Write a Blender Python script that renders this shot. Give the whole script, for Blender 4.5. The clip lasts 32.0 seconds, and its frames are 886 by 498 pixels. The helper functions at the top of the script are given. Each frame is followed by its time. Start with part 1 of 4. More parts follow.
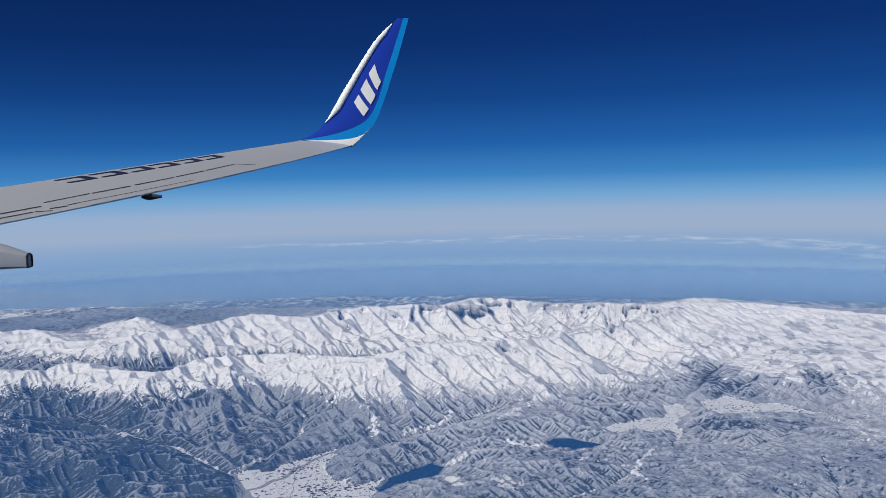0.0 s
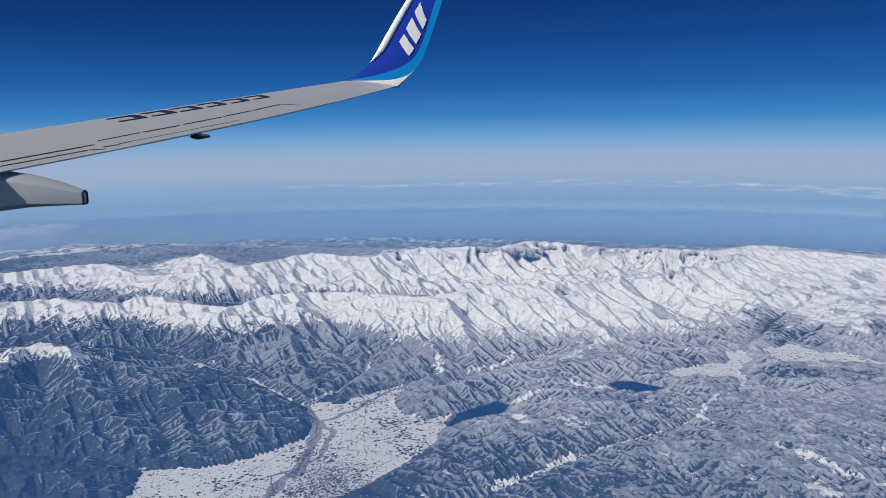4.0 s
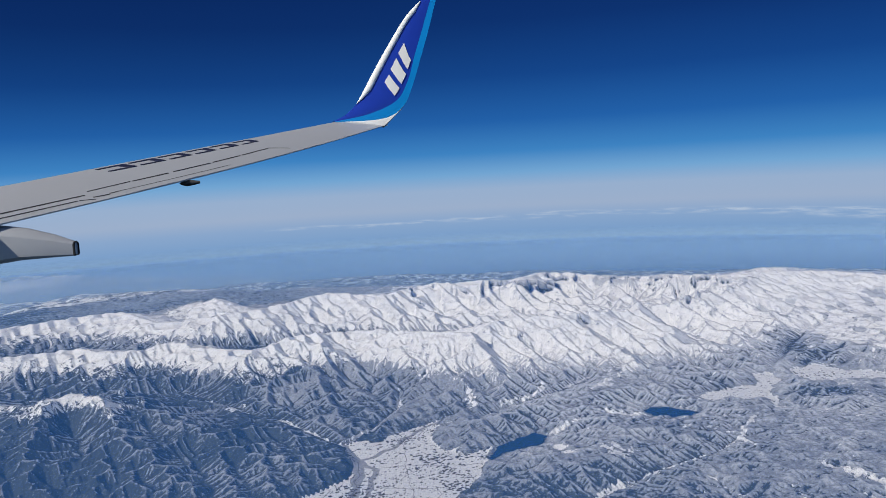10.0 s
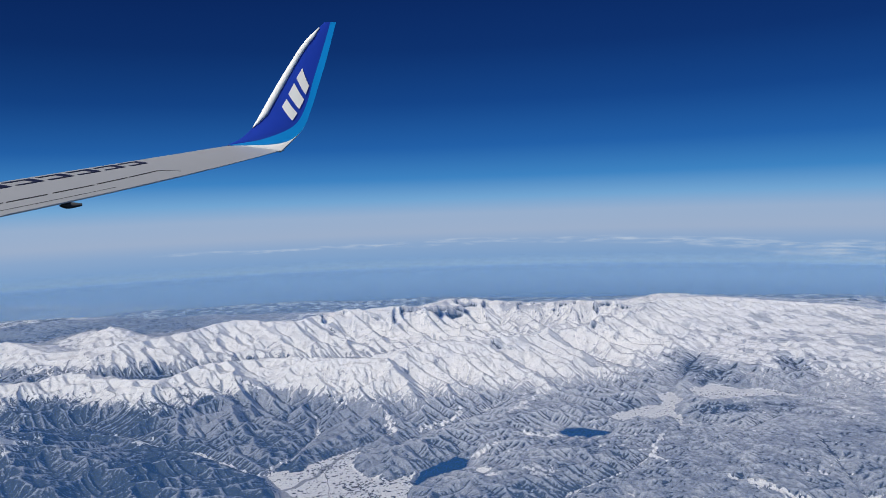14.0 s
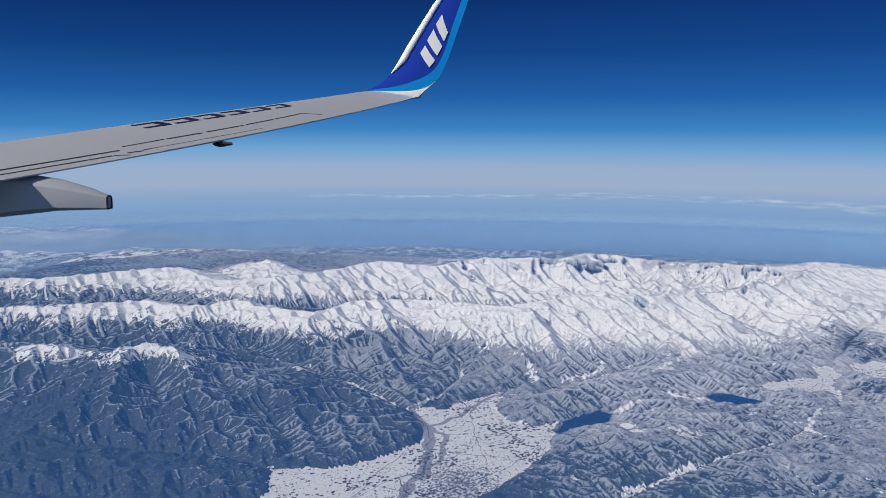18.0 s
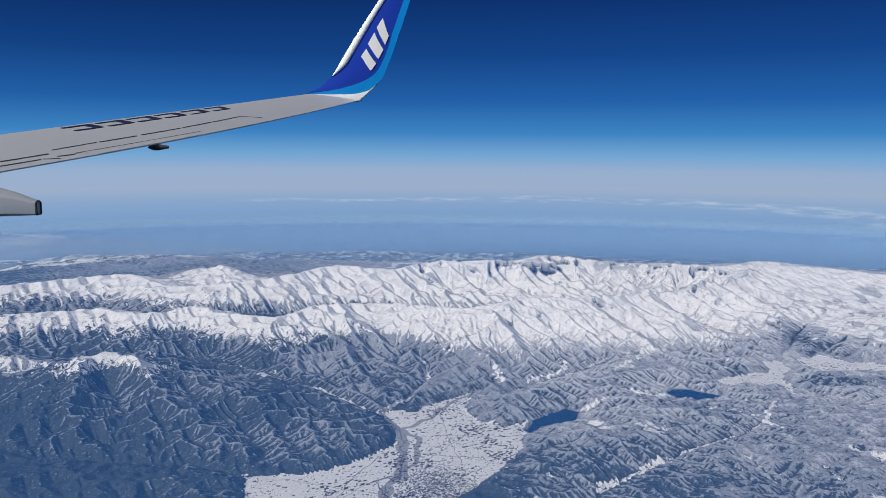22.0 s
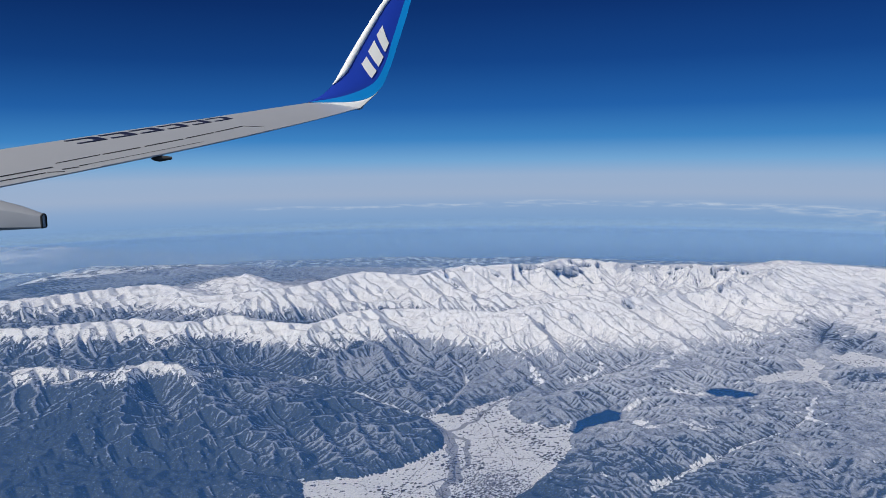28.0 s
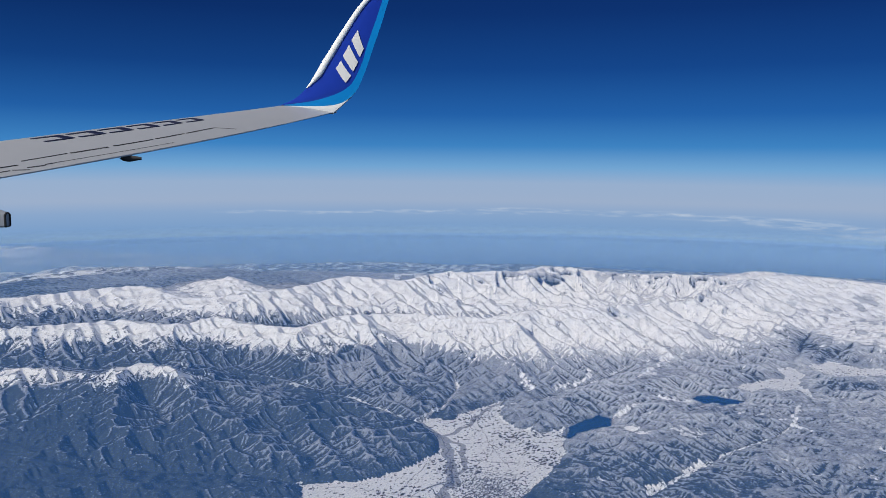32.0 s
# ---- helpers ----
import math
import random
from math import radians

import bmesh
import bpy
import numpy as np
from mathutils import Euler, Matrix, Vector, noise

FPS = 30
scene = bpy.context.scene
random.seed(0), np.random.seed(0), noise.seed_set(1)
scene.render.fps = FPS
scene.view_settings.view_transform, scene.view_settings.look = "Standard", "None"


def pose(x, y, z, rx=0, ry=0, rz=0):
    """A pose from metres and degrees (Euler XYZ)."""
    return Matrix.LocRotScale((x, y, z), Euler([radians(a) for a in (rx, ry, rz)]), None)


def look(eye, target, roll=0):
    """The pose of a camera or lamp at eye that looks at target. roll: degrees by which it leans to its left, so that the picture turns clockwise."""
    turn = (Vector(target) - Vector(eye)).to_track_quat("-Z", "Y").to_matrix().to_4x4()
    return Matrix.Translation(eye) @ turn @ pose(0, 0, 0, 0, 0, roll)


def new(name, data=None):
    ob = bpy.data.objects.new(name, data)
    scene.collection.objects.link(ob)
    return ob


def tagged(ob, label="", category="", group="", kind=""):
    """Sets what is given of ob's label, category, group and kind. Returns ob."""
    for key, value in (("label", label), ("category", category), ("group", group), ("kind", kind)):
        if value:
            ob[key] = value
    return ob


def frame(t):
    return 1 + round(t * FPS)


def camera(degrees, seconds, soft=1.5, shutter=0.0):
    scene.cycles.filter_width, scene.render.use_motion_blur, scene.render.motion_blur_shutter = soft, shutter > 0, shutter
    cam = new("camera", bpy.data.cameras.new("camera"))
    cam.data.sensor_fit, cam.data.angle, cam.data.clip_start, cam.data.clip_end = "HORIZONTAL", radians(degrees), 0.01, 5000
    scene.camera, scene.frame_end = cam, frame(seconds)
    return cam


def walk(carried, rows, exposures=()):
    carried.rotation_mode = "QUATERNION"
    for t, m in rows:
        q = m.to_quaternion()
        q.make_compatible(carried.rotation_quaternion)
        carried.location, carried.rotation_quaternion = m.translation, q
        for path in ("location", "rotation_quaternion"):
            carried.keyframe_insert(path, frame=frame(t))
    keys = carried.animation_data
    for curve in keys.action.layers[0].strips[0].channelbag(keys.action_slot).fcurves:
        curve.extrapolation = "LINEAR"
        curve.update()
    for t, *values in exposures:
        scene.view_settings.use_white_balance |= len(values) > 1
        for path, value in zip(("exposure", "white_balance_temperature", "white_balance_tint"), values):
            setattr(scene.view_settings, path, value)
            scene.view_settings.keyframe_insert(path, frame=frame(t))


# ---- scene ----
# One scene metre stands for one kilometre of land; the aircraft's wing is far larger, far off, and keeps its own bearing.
cam = camera(62.50, 32.0, soft=0.6)
EYE_Z, HEADING, PACE = 9.929, radians(-18.79), 0.23      # height, course, metres each second
AHEAD = Vector((-math.cos(HEADING), math.sin(HEADING), 0))


def eye_at(t):
    return Vector((0, 0, EYE_Z)) + AHEAD * PACE * (t - 16)


# seconds, then yaw, pitch and roll in degrees
VIEWS = [
    (0, 6.59, -4.54, -1.17), (0.5, 5.27, -5.81, -0.61), (1, 4.10, -6.46, -0.53), (1.5, 4.05, -7.71, 0.24),
    (2, 4.24, -7.20, 0.10), (2.5, 5.42, -7.44, -0.47), (4.5, 11.21, -11.00, -0.25), (5, 11.87, -15.16, -0.20),
    (5.5, 8.65, -18.00, 0.80), (6, 6.10, -20.82, 2.06), (6.5, 6.08, -18.87, 1.77), (7, 6.41, -18.01, 1.34),
    (7.5, 6.95, -11.33, -0.98), (8, 6.46, -8.50, -1.75), (8.5, 6.59, -7.91, -2.04), (9, 6.93, -7.19, -2.26),
    (9.5, 7.41, -6.70, -2.71), (10, 9.28, -6.15, -2.89), (10.5, 9.90, -6.41, -2.83), (11, 8.58, -6.76, -2.51),
    (11.5, 8.16, -6.64, -2.60), (12, 7.23, -6.57, -2.41), (12.5, 8.22, -6.81, -2.50), (13, 6.10, -5.99, -2.13),
    (13.5, 3.08, -4.30, -2.30), (15.5, -1.45, -4.99, -0.37), (16, 3.92, -6.25, -0.85), (16.5, 6.84, -7.57, -0.87),
    (17, 6.94, -9.08, 0.41), (17.5, 7.94, -8.61, 0.45), (18, 11.22, -8.09, 0.31), (18.5, 11.60, -8.02, 0.13),
    (19, 7.09, -7.70, 0.62), (19.5, 5.55, -7.39, 0.84), (20, 5.73, -7.27, 0.64), (20.5, 5.80, -7.13, 0.37),
    (21, 6.51, -7.37, -0.04), (21.5, 6.64, -7.79, -0.04), (22, 6.68, -7.79, 0.35), (22.5, 7.05, -7.57, -0.09),
    (23, 6.61, -7.65, -0.01), (23.5, 6.27, -8.54, -0.11), (24, 6.79, -8.13, -0.05), (24.5, 6.35, -7.64, -0.04),
    (26.5, 6.26, -7.34, -0.29), (27, 6.27, -7.18, -0.42), (27.5, 7.33, -7.25, -0.93), (28, 6.90, -7.34, -0.73),
    (28.5, 5.92, -7.03, -0.52), (29, 6.35, -6.81, -0.53), (29.5, 7.09, -7.09, -0.81), (30, 6.74, -7.20, -0.58),
    (30.5, 6.42, -7.05, -0.49), (31, 5.62, -6.48, 0.03), (31.5, 6.36, -6.60, -0.43), (32, 4.61, -6.84, 0.50),
]
walk(cam, [(t, Matrix.Translation(eye_at(t)) @ pose(0, 0, 0, 90 + pitch, 0, yaw) @ pose(0, 0, 0, 0, 0, roll)) for t, yaw, pitch, roll in VIEWS])

# ---- light ----
TO_SUN = Vector((-0.496, -0.591, 0.635)).normalized()
world = bpy.data.worlds.new("world")
scene.world = world
world.use_nodes = True
sky = world.node_tree.nodes.new("ShaderNodeTexSky")
sky.sky_type, sky.sun_disc, sky.altitude = "NISHITA", False, 9900
sky.sun_elevation, sky.sun_rotation = math.asin(TO_SUN.z), math.atan2(TO_SUN.x, TO_SUN.y)
world.node_tree.links.new(sky.outputs[0], world.node_tree.nodes["Background"].inputs[0])
world.node_tree.nodes["Background"].inputs[1].default_value = 0.12
sun = new("sun", bpy.data.lights.new("sun", "SUN"))
sun.data.energy, sun.data.angle, sun.data.color = 3.93, radians(0.53), (1.0, 0.94, 0.81)
sun.matrix_world = look((0, 0, 60), Vector((0, 0, 60)) - TO_SUN)


# ---- materials ----
def srgb(r, g, b):
    return tuple(((c / 255 + 0.055) / 1.055) ** 2.4 if c > 10 else c / 255 / 12.92 for c in (r, g, b)) + (1.0,)


class Shader:
    """A node material under construction."""

    def __init__(self, name):
        self.material = bpy.data.materials.new(name)
        self.material.use_nodes = True
        self.tree = self.material.node_tree
        self.bsdf = self.tree.nodes["Principled BSDF"]
        self.place = self.node("ShaderNodeTexCoord").outputs["Object"]

    def node(self, kind):
        return self.tree.nodes.new(kind)

    def put(self, value, socket):
        if isinstance(value, bpy.types.NodeSocket):
            self.tree.links.new(value, socket)
        else:
            socket.default_value = value

    def noise(self, scale, detail=4.0, rough=0.55, stretch=None):
        made = self.node("ShaderNodeTexNoise")
        place = self.place
        if stretch:
            turn = self.node("ShaderNodeMapping")
            self.put(place, turn.inputs[0])
            turn.inputs["Scale"].default_value = stretch
            place = turn.outputs[0]
        self.put(place, made.inputs["Vector"])
        self.put(scale, made.inputs["Scale"])
        self.put(detail, made.inputs["Detail"])
        self.put(rough, made.inputs["Roughness"])
        return made.outputs["Fac"]

    def cells(self, scale, feature="F1", out="Distance", randomness=1.0):
        made = self.node("ShaderNodeTexVoronoi")
        made.feature = feature
        self.put(self.place, made.inputs["Vector"])
        self.put(scale, made.inputs["Scale"])
        self.put(randomness, made.inputs["Randomness"])
        return made.outputs[out]

    def math(self, how, a, b=0.0):
        made = self.node("ShaderNodeMath")
        made.operation = how
        self.put(a, made.inputs[0])
        self.put(b, made.inputs[1])
        return made.outputs[0]

    def ramp(self, value, low, high, a=0.0, b=1.0):
        made = self.node("ShaderNodeMapRange")
        made.interpolation_type = "SMOOTHSTEP"
        for n, v in enumerate((value, low, high, a, b)):
            self.put(v, made.inputs[n])
        return made.outputs[0]

    def mix(self, factor, a, b):
        made = self.node("ShaderNodeMix")
        made.data_type = "RGBA"
        self.put(factor, made.inputs[0])
        self.put(a, made.inputs[6])
        self.put(b, made.inputs[7])
        return made.outputs[2]

    def attribute(self, name):
        split = self.node("ShaderNodeSeparateColor")
        layer = self.node("ShaderNodeAttribute")
        layer.attribute_name = name
        self.tree.links.new(layer.outputs["Color"], split.inputs[0])
        return split.outputs

    def bump(self, height, strength, distance):
        made = self.node("ShaderNodeBump")
        self.put(strength, made.inputs["Strength"])
        self.put(distance, made.inputs["Distance"])
        self.put(height, made.inputs["Height"])
        self.tree.links.new(made.outputs[0], self.bsdf.inputs["Normal"])

    def done(self, colour, rough=0.8, metal=0.0, specular=0.3):
        self.put(colour, self.bsdf.inputs["Base Color"])
        self.put(rough, self.bsdf.inputs["Roughness"])
        self.put(metal, self.bsdf.inputs["Metallic"])
        self.put(specular, self.bsdf.inputs["Specular IOR Level"])
        return self.material


def land_material():
    """Snow, leafless wood, conifers and snowed-in fields, laid out by the vertex layer "cover"."""
    s = Shader("winter_land")
    snow, field, pale = s.attribute("cover")[:3]
    fine, mid, broad, grain = s.noise(14, 6, 0.7), s.noise(3.2, 5, 0.6), s.noise(0.5, 4), s.noise(42, 3, 0.6)
    conifer = s.mix(broad, (0.031, 0.043, 0.048, 1), (0.056, 0.069, 0.074, 1))
    bare = s.mix(s.ramp(s.math("ADD", fine, grain), 0.7, 1.3), (0.20, 0.205, 0.22, 1), (0.43, 0.44, 0.46, 1))
    # pale carries rib and gully shade too, which reaches the wood's colour here
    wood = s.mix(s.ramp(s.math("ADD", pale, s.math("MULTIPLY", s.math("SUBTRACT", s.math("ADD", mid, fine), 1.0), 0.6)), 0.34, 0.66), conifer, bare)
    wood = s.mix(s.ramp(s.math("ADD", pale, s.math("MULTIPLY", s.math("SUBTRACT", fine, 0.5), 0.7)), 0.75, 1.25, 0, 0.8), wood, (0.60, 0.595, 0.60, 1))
    wood = s.mix(s.ramp(s.math("ADD", fine, s.math("MULTIPLY", s.math("SUBTRACT", grain, 0.5), 0.8)), 0.58, 0.74, 0, 0.48), wood, (0.55, 0.56, 0.57, 1))
    wood = s.mix(s.ramp(grain, 0.43, 0.32, 0, 0.5), wood, (0.04, 0.046, 0.044, 1))
    edge = s.math("ADD", snow, s.math("MULTIPLY", s.math("SUBTRACT", s.math("ADD", fine, grain), 1.0), 0.8))
    white = s.mix(broad, (0.87, 0.845, 0.81, 1), (0.94, 0.90, 0.85, 1))
    slope = s.node("ShaderNodeAttribute")
    slope.attribute_name = "cover"
    crags = s.math("ADD", s.noise(11, 7, 0.8), s.math("MULTIPLY", s.math("SUBTRACT", mid, 0.5), 0.5))
    bare_rock = s.math("MULTIPLY", s.ramp(crags, 0.46, 0.36), s.ramp(slope.outputs["Alpha"], 0.30, 0.75, 0.10, 0.62))
    white = s.mix(bare_rock, white, (0.17, 0.165, 0.165, 1))
    ground = s.mix(s.ramp(edge, 0.42, 0.58), wood, white)
    specks = s.ramp(s.math("ADD", s.cells(7.0), s.math("MULTIPLY", s.noise(1.4, 3), 0.75)), 0.42, 0.52)
    lines = s.ramp(s.cells(5.0, "DISTANCE_TO_EDGE", randomness=0.55), 0.006, 0.03)
    farm = s.mix(s.math("MULTIPLY", specks, s.ramp(lines, 0, 1, 0.55, 1)), (0.24, 0.23, 0.23, 1), (0.90, 0.87, 0.83, 1))
    ground = s.mix(s.ramp(s.math("ADD", field, s.math("MULTIPLY", s.math("SUBTRACT", s.math("ADD", fine, grain), 1.0), 0.9)), 0.44, 0.54), ground, farm)
    s.bump(s.math("ADD", s.math("ADD", fine, mid), s.math("MULTIPLY", grain, 0.8)), 0.5, 0.05)
    return s.done(ground, 0.85, 0, 0.15)


def plain_material(name, colour, rough=0.6, metal=0.0, specular=0.4, vary=0.15, scale=1.0):
    s = Shader(name)
    dark = tuple(c * (1 - vary) for c in colour) + (1,)
    light = tuple(min(1, c * (1 + vary)) for c in colour) + (1,)
    return s.done(s.mix(s.noise(scale, 5, 0.6), dark, light), rough, metal, specular)


def sky_material():
    """Clear air at height: the gradient of a sky seen from far above the haze, by elevation."""
    s = Shader("high_sky")
    high = s.node("ShaderNodeSeparateXYZ")
    s.put(s.place, high.inputs[0])
    flat = s.math("SQRT", s.math("SUBTRACT", 1.0, s.math("MULTIPLY", high.outputs[2], high.outputs[2])))
    slope = s.math("DIVIDE", high.outputs[2], flat)
    ramp = s.node("ShaderNodeValToRGB")
    ramp.color_ramp.interpolation = "LINEAR"
    stops = [(-8.0, (118, 156, 201)), (-5.0, (124, 159, 201)), (-3.9, (137, 166, 203)), (-3.0, (156, 175, 203)), (-1.6, (151, 175, 206)), (-0.4, (114, 165, 210)),
             (1.2, (62, 131, 194)), (3.6, (35, 97, 169)), (7.0, (21, 70, 139)), (11.0, (14, 51, 113)), (16.0, (10, 39, 96)), (30.0, (5, 20, 70))]
    while len(ramp.color_ramp.elements) < len(stops):
        ramp.color_ramp.elements.new(0.5)
    low, top = math.tan(radians(-8)), math.tan(radians(30))
    for e, (angle, colour) in zip(ramp.color_ramp.elements, stops):
        e.position, e.color = (math.tan(radians(angle)) - low) / (top - low), srgb(*colour)
    span = s.node("ShaderNodeMapRange")
    for n, v in enumerate((slope, low, top)):
        s.put(v, span.inputs[n])
    s.tree.links.new(span.outputs[0], ramp.inputs[0])
    glow = s.node("ShaderNodeEmission")
    side = s.ramp(high.outputs[0], -0.75, 0.25, 0.80, 1.0)
    s.tree.links.new(s.mix(s.math("MULTIPLY", s.math("SUBTRACT", 1.0, side), s.ramp(slope, 0.0, 0.18)), ramp.outputs[0], (0, 0, 0.01, 1)), glow.inputs[0])
    s.tree.links.new(glow.outputs[0], s.tree.nodes["Material Output"].inputs[0])
    return s.material


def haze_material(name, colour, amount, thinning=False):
    """Haze put in as a tinted see-through surface, lit by the sun."""
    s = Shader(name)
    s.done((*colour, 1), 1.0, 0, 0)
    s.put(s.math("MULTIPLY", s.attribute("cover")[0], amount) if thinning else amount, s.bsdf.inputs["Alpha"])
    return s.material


def cloud_material():
    """Far thin cloud, sunlight painted in as glow; the vertex layer "cover" thins it towards its edges."""
    s = Shader("thin_cloud")
    s.done((0.0, 0.0, 0.0, 1), 1, 0, 0)
    # emission stands in for the sunlight in the cloud
    s.put((0.62, 0.71, 0.82, 1), s.bsdf.inputs["Emission Color"])
    s.put(0.9, s.bsdf.inputs["Emission Strength"])
    body = s.ramp(s.noise(0.07, 5, 0.62, (1, 1, 9)), 0.42, 0.72)
    s.put(s.math("MULTIPLY", body, s.math("MULTIPLY", s.attribute("cover")[0], 0.62)), s.bsdf.inputs["Alpha"])
    return s.material


LAND = land_material()
SKY = sky_material()
WATER = plain_material("lake_water", (0.012, 0.035, 0.075), 0.12, 0, 0.5, 0.3, 2)
SEA = plain_material("sea", (0.15, 0.28, 0.47), 0.6, 0, 0.1, 0.06, 0.05)
# ---- land: heights in scale kilometres (1 scene metre = 1 km of land) ----
RE = 7400.0                      # radius of the curved earth, with refraction
X0, X1, Y0, Y1, CELL = -42.0, 34.0, 7.0, 60.0, 0.1
NX, NY = int(round((X1 - X0) / CELL)) + 1, int(round((Y1 - Y0) / CELL)) + 1
rng = np.random.default_rng(7)
LATTICE = rng.random((256, 256))


def vnoise(x, y):
    """Smooth lattice noise between -1 and 1."""
    xi, yi = np.floor(x), np.floor(y)
    u, v = x - xi, y - yi
    u, v = u * u * u * (u * (6 * u - 15) + 10), v * v * v * (v * (6 * v - 15) + 10)
    a, b = xi.astype(int) & 255, yi.astype(int) & 255
    a1, b1 = (a + 1) & 255, (b + 1) & 255
    low = LATTICE[a, b] * (1 - u) + LATTICE[a1, b] * u
    high = LATTICE[a, b1] * (1 - u) + LATTICE[a1, b1] * u
    return 2 * (low * (1 - v) + high * v) - 1


def fbm(x, y, octaves=4, gain=0.5):
    total, amp, norm = 0.0, 1.0, 0.0
    for k in range(octaves):
        c, s = math.cos(0.7 * k), math.sin(0.7 * k)
        total = total + amp * vnoise((c * x - s * y) * 2**k + 17.3 * k, (s * x + c * y) * 2**k + 5.1 * k)
        norm, amp = norm + amp, amp * gain
    return total / norm


def near_line(px, py, line, reach=None):
    """For each place: the distance to a polyline and its third value (height) at the nearest point."""
    best, value = np.full(px.shape, 1e9), np.zeros(px.shape)
    if reach:
        xs, ys = [p[0] for p in line], [p[1] for p in line]
        near = (px > min(xs) - reach) & (px < max(xs) + reach) & (py > min(ys) - reach) & (py < max(ys) + reach)
        best[near], value[near] = near_line(px[near], py[near], line)
        return best, value
    for (ax, ay, az), (bx, by, bz) in zip(line, line[1:]):
        dx, dy = bx - ax, by - ay
        s = np.clip(((px - ax) * dx + (py - ay) * dy) / (dx * dx + dy * dy), 0, 1)
        d = np.hypot(px - ax - s * dx, py - ay - s * dy)
        closer = d < best
        best, value = np.where(closer, d, best), np.where(closer, az + s * (bz - az), value)
    return best, value


def inside(px, py, poly, reach=None):
    """Signed distance to a closed outline, positive inside."""
    hit, best = np.zeros(px.shape, bool), np.full(px.shape, 1e9)
    if reach:
        xs, ys = [p[0] for p in poly], [p[1] for p in poly]
        near = (px > min(xs) - reach) & (px < max(xs) + reach) & (py > min(ys) - reach) & (py < max(ys) + reach)
        away_ = np.full(px.shape, -reach)
        away_[near] = inside(px[near], py[near], poly)
        return away_
    for (ax, ay), (bx, by) in zip(poly, poly[1:] + poly[:1]):
        dx, dy = bx - ax, by - ay
        s = np.clip(((px - ax) * dx + (py - ay) * dy) / (dx * dx + dy * dy + 1e-12), 0, 1)
        best = np.minimum(best, np.hypot(px - ax - s * dx, py - ay - s * dy))
        if ay != by:
            hit ^= ((ay > py) != (by > py)) & (px < ax + (py - ay) / (by - ay) * dx)
    return np.where(hit, best, -best)


# crests: x, y, height; then the foot's width
FRONT = [(-40, 25.5, 2.3), (-34, 26.3, 2.5), (-28, 27.6, 2.6), (-23.6, 28.8, 2.72), (-20.8, 30.4, 2.7), (-18.4, 30.0, 2.58), (-16.8, 31.4, 2.72),
         (-14.5, 30.4, 2.55), (-12.2, 30.0, 2.5), (-10.7, 32.4, 2.78), (-8.6, 33.9, 2.5), (-7.0, 33.3, 2.66), (-5.4, 32.9, 2.7), (-3.0, 32.4, 2.62), (-1.5, 35.0, 2.78)]
HAKUBA = [(-1.5, 35.0, 2.78), (-0.3, 36.1, 2.82), (0.6, 35.5, 2.7), (1.6, 36.3, 2.78), (4.0, 38.2, 2.75), (5.7, 40.0, 2.76), (7.9, 41.8, 2.8), (9.7, 43.3, 2.84),
          (12.1, 46.2, 2.93), (13.8, 47.7, 2.88), (16.6, 48.9, 2.7), (19.5, 49.1, 2.5), (21.6, 48.6, 2.3), (27, 48, 1.9), (33, 47, 1.5)]
BACK = [(-42, 32.5, 2.4), (-34, 33.8, 2.55), (-28.9, 35.2, 2.7), (-25.9, 38.2, 2.82), (-24.1, 39.0, 2.8), (-21.9, 37.4, 2.6), (-20.3, 36.9, 2.5), (-17.2, 37.3, 2.76),
        (-15.4, 39.3, 2.8), (-14.2, 41.4, 2.85), (-12.7, 42.8, 3.02), (-11.0, 42.8, 2.85), (-9.2, 42.7, 2.75), (-8.5, 44.5, 2.83), (-7.0, 46.2, 2.95), (-4.8, 46.8, 2.82),
        (-3.3, 47.1, 2.93), (-1.8, 46.9, 2.8)]
BACK_NORTH = [(-1.8, 46.9, 2.75), (-1.2, 50.0, 2.6), (0.0, 52.3, 2.55), (1.7, 53.0, 2.4), (3.7, 52.8, 2.2), (5.6, 52.4, 2.15), (9.0, 51.6, 2.3), (11.5, 50.6, 2.35)]
NEAR = [(-27, 21.5, 2.1), (-24, 22.3, 2.2), (-21.9, 22.9, 2.35), (-19.9, 23.4, 2.5), (-18.9, 23.3, 2.2), (-17.0, 23.7, 2.56), (-15.6, 23.5, 2.5),
        (-14.3, 23.3, 1.85), (-13.2, 22.8, 1.45), (-11.2, 21.6, 1.2), (-9.3, 20.2, 0.95)]
HUMP = [(11.5, 50.5, 2.1), (12.8, 51.2, 2.25), (15.0, 53.0, 2.42), (17.2, 54.0, 2.2), (20.3, 53.1, 2.05), (23.0, 52.4, 1.85), (27.0, 52.0, 1.3)]
TOYAMA_HILLS = [(-44, 53.5, 1.3), (-37.4, 53.6, 1.5), (-30.7, 54.5, 1.6), (-25, 50, 1.6), (-22.8, 46.0, 2.05), (-20.9, 44.6, 2.6), (-20.3, 46.2, 1.7), (-20, 48, 1.0)]
SNOWY_HILLS = [(15.5, 37.0, 1.2), (18, 38.2, 1.55), (21.5, 39.3, 1.7), (26, 39.0, 1.6), (33, 38, 1.4)]
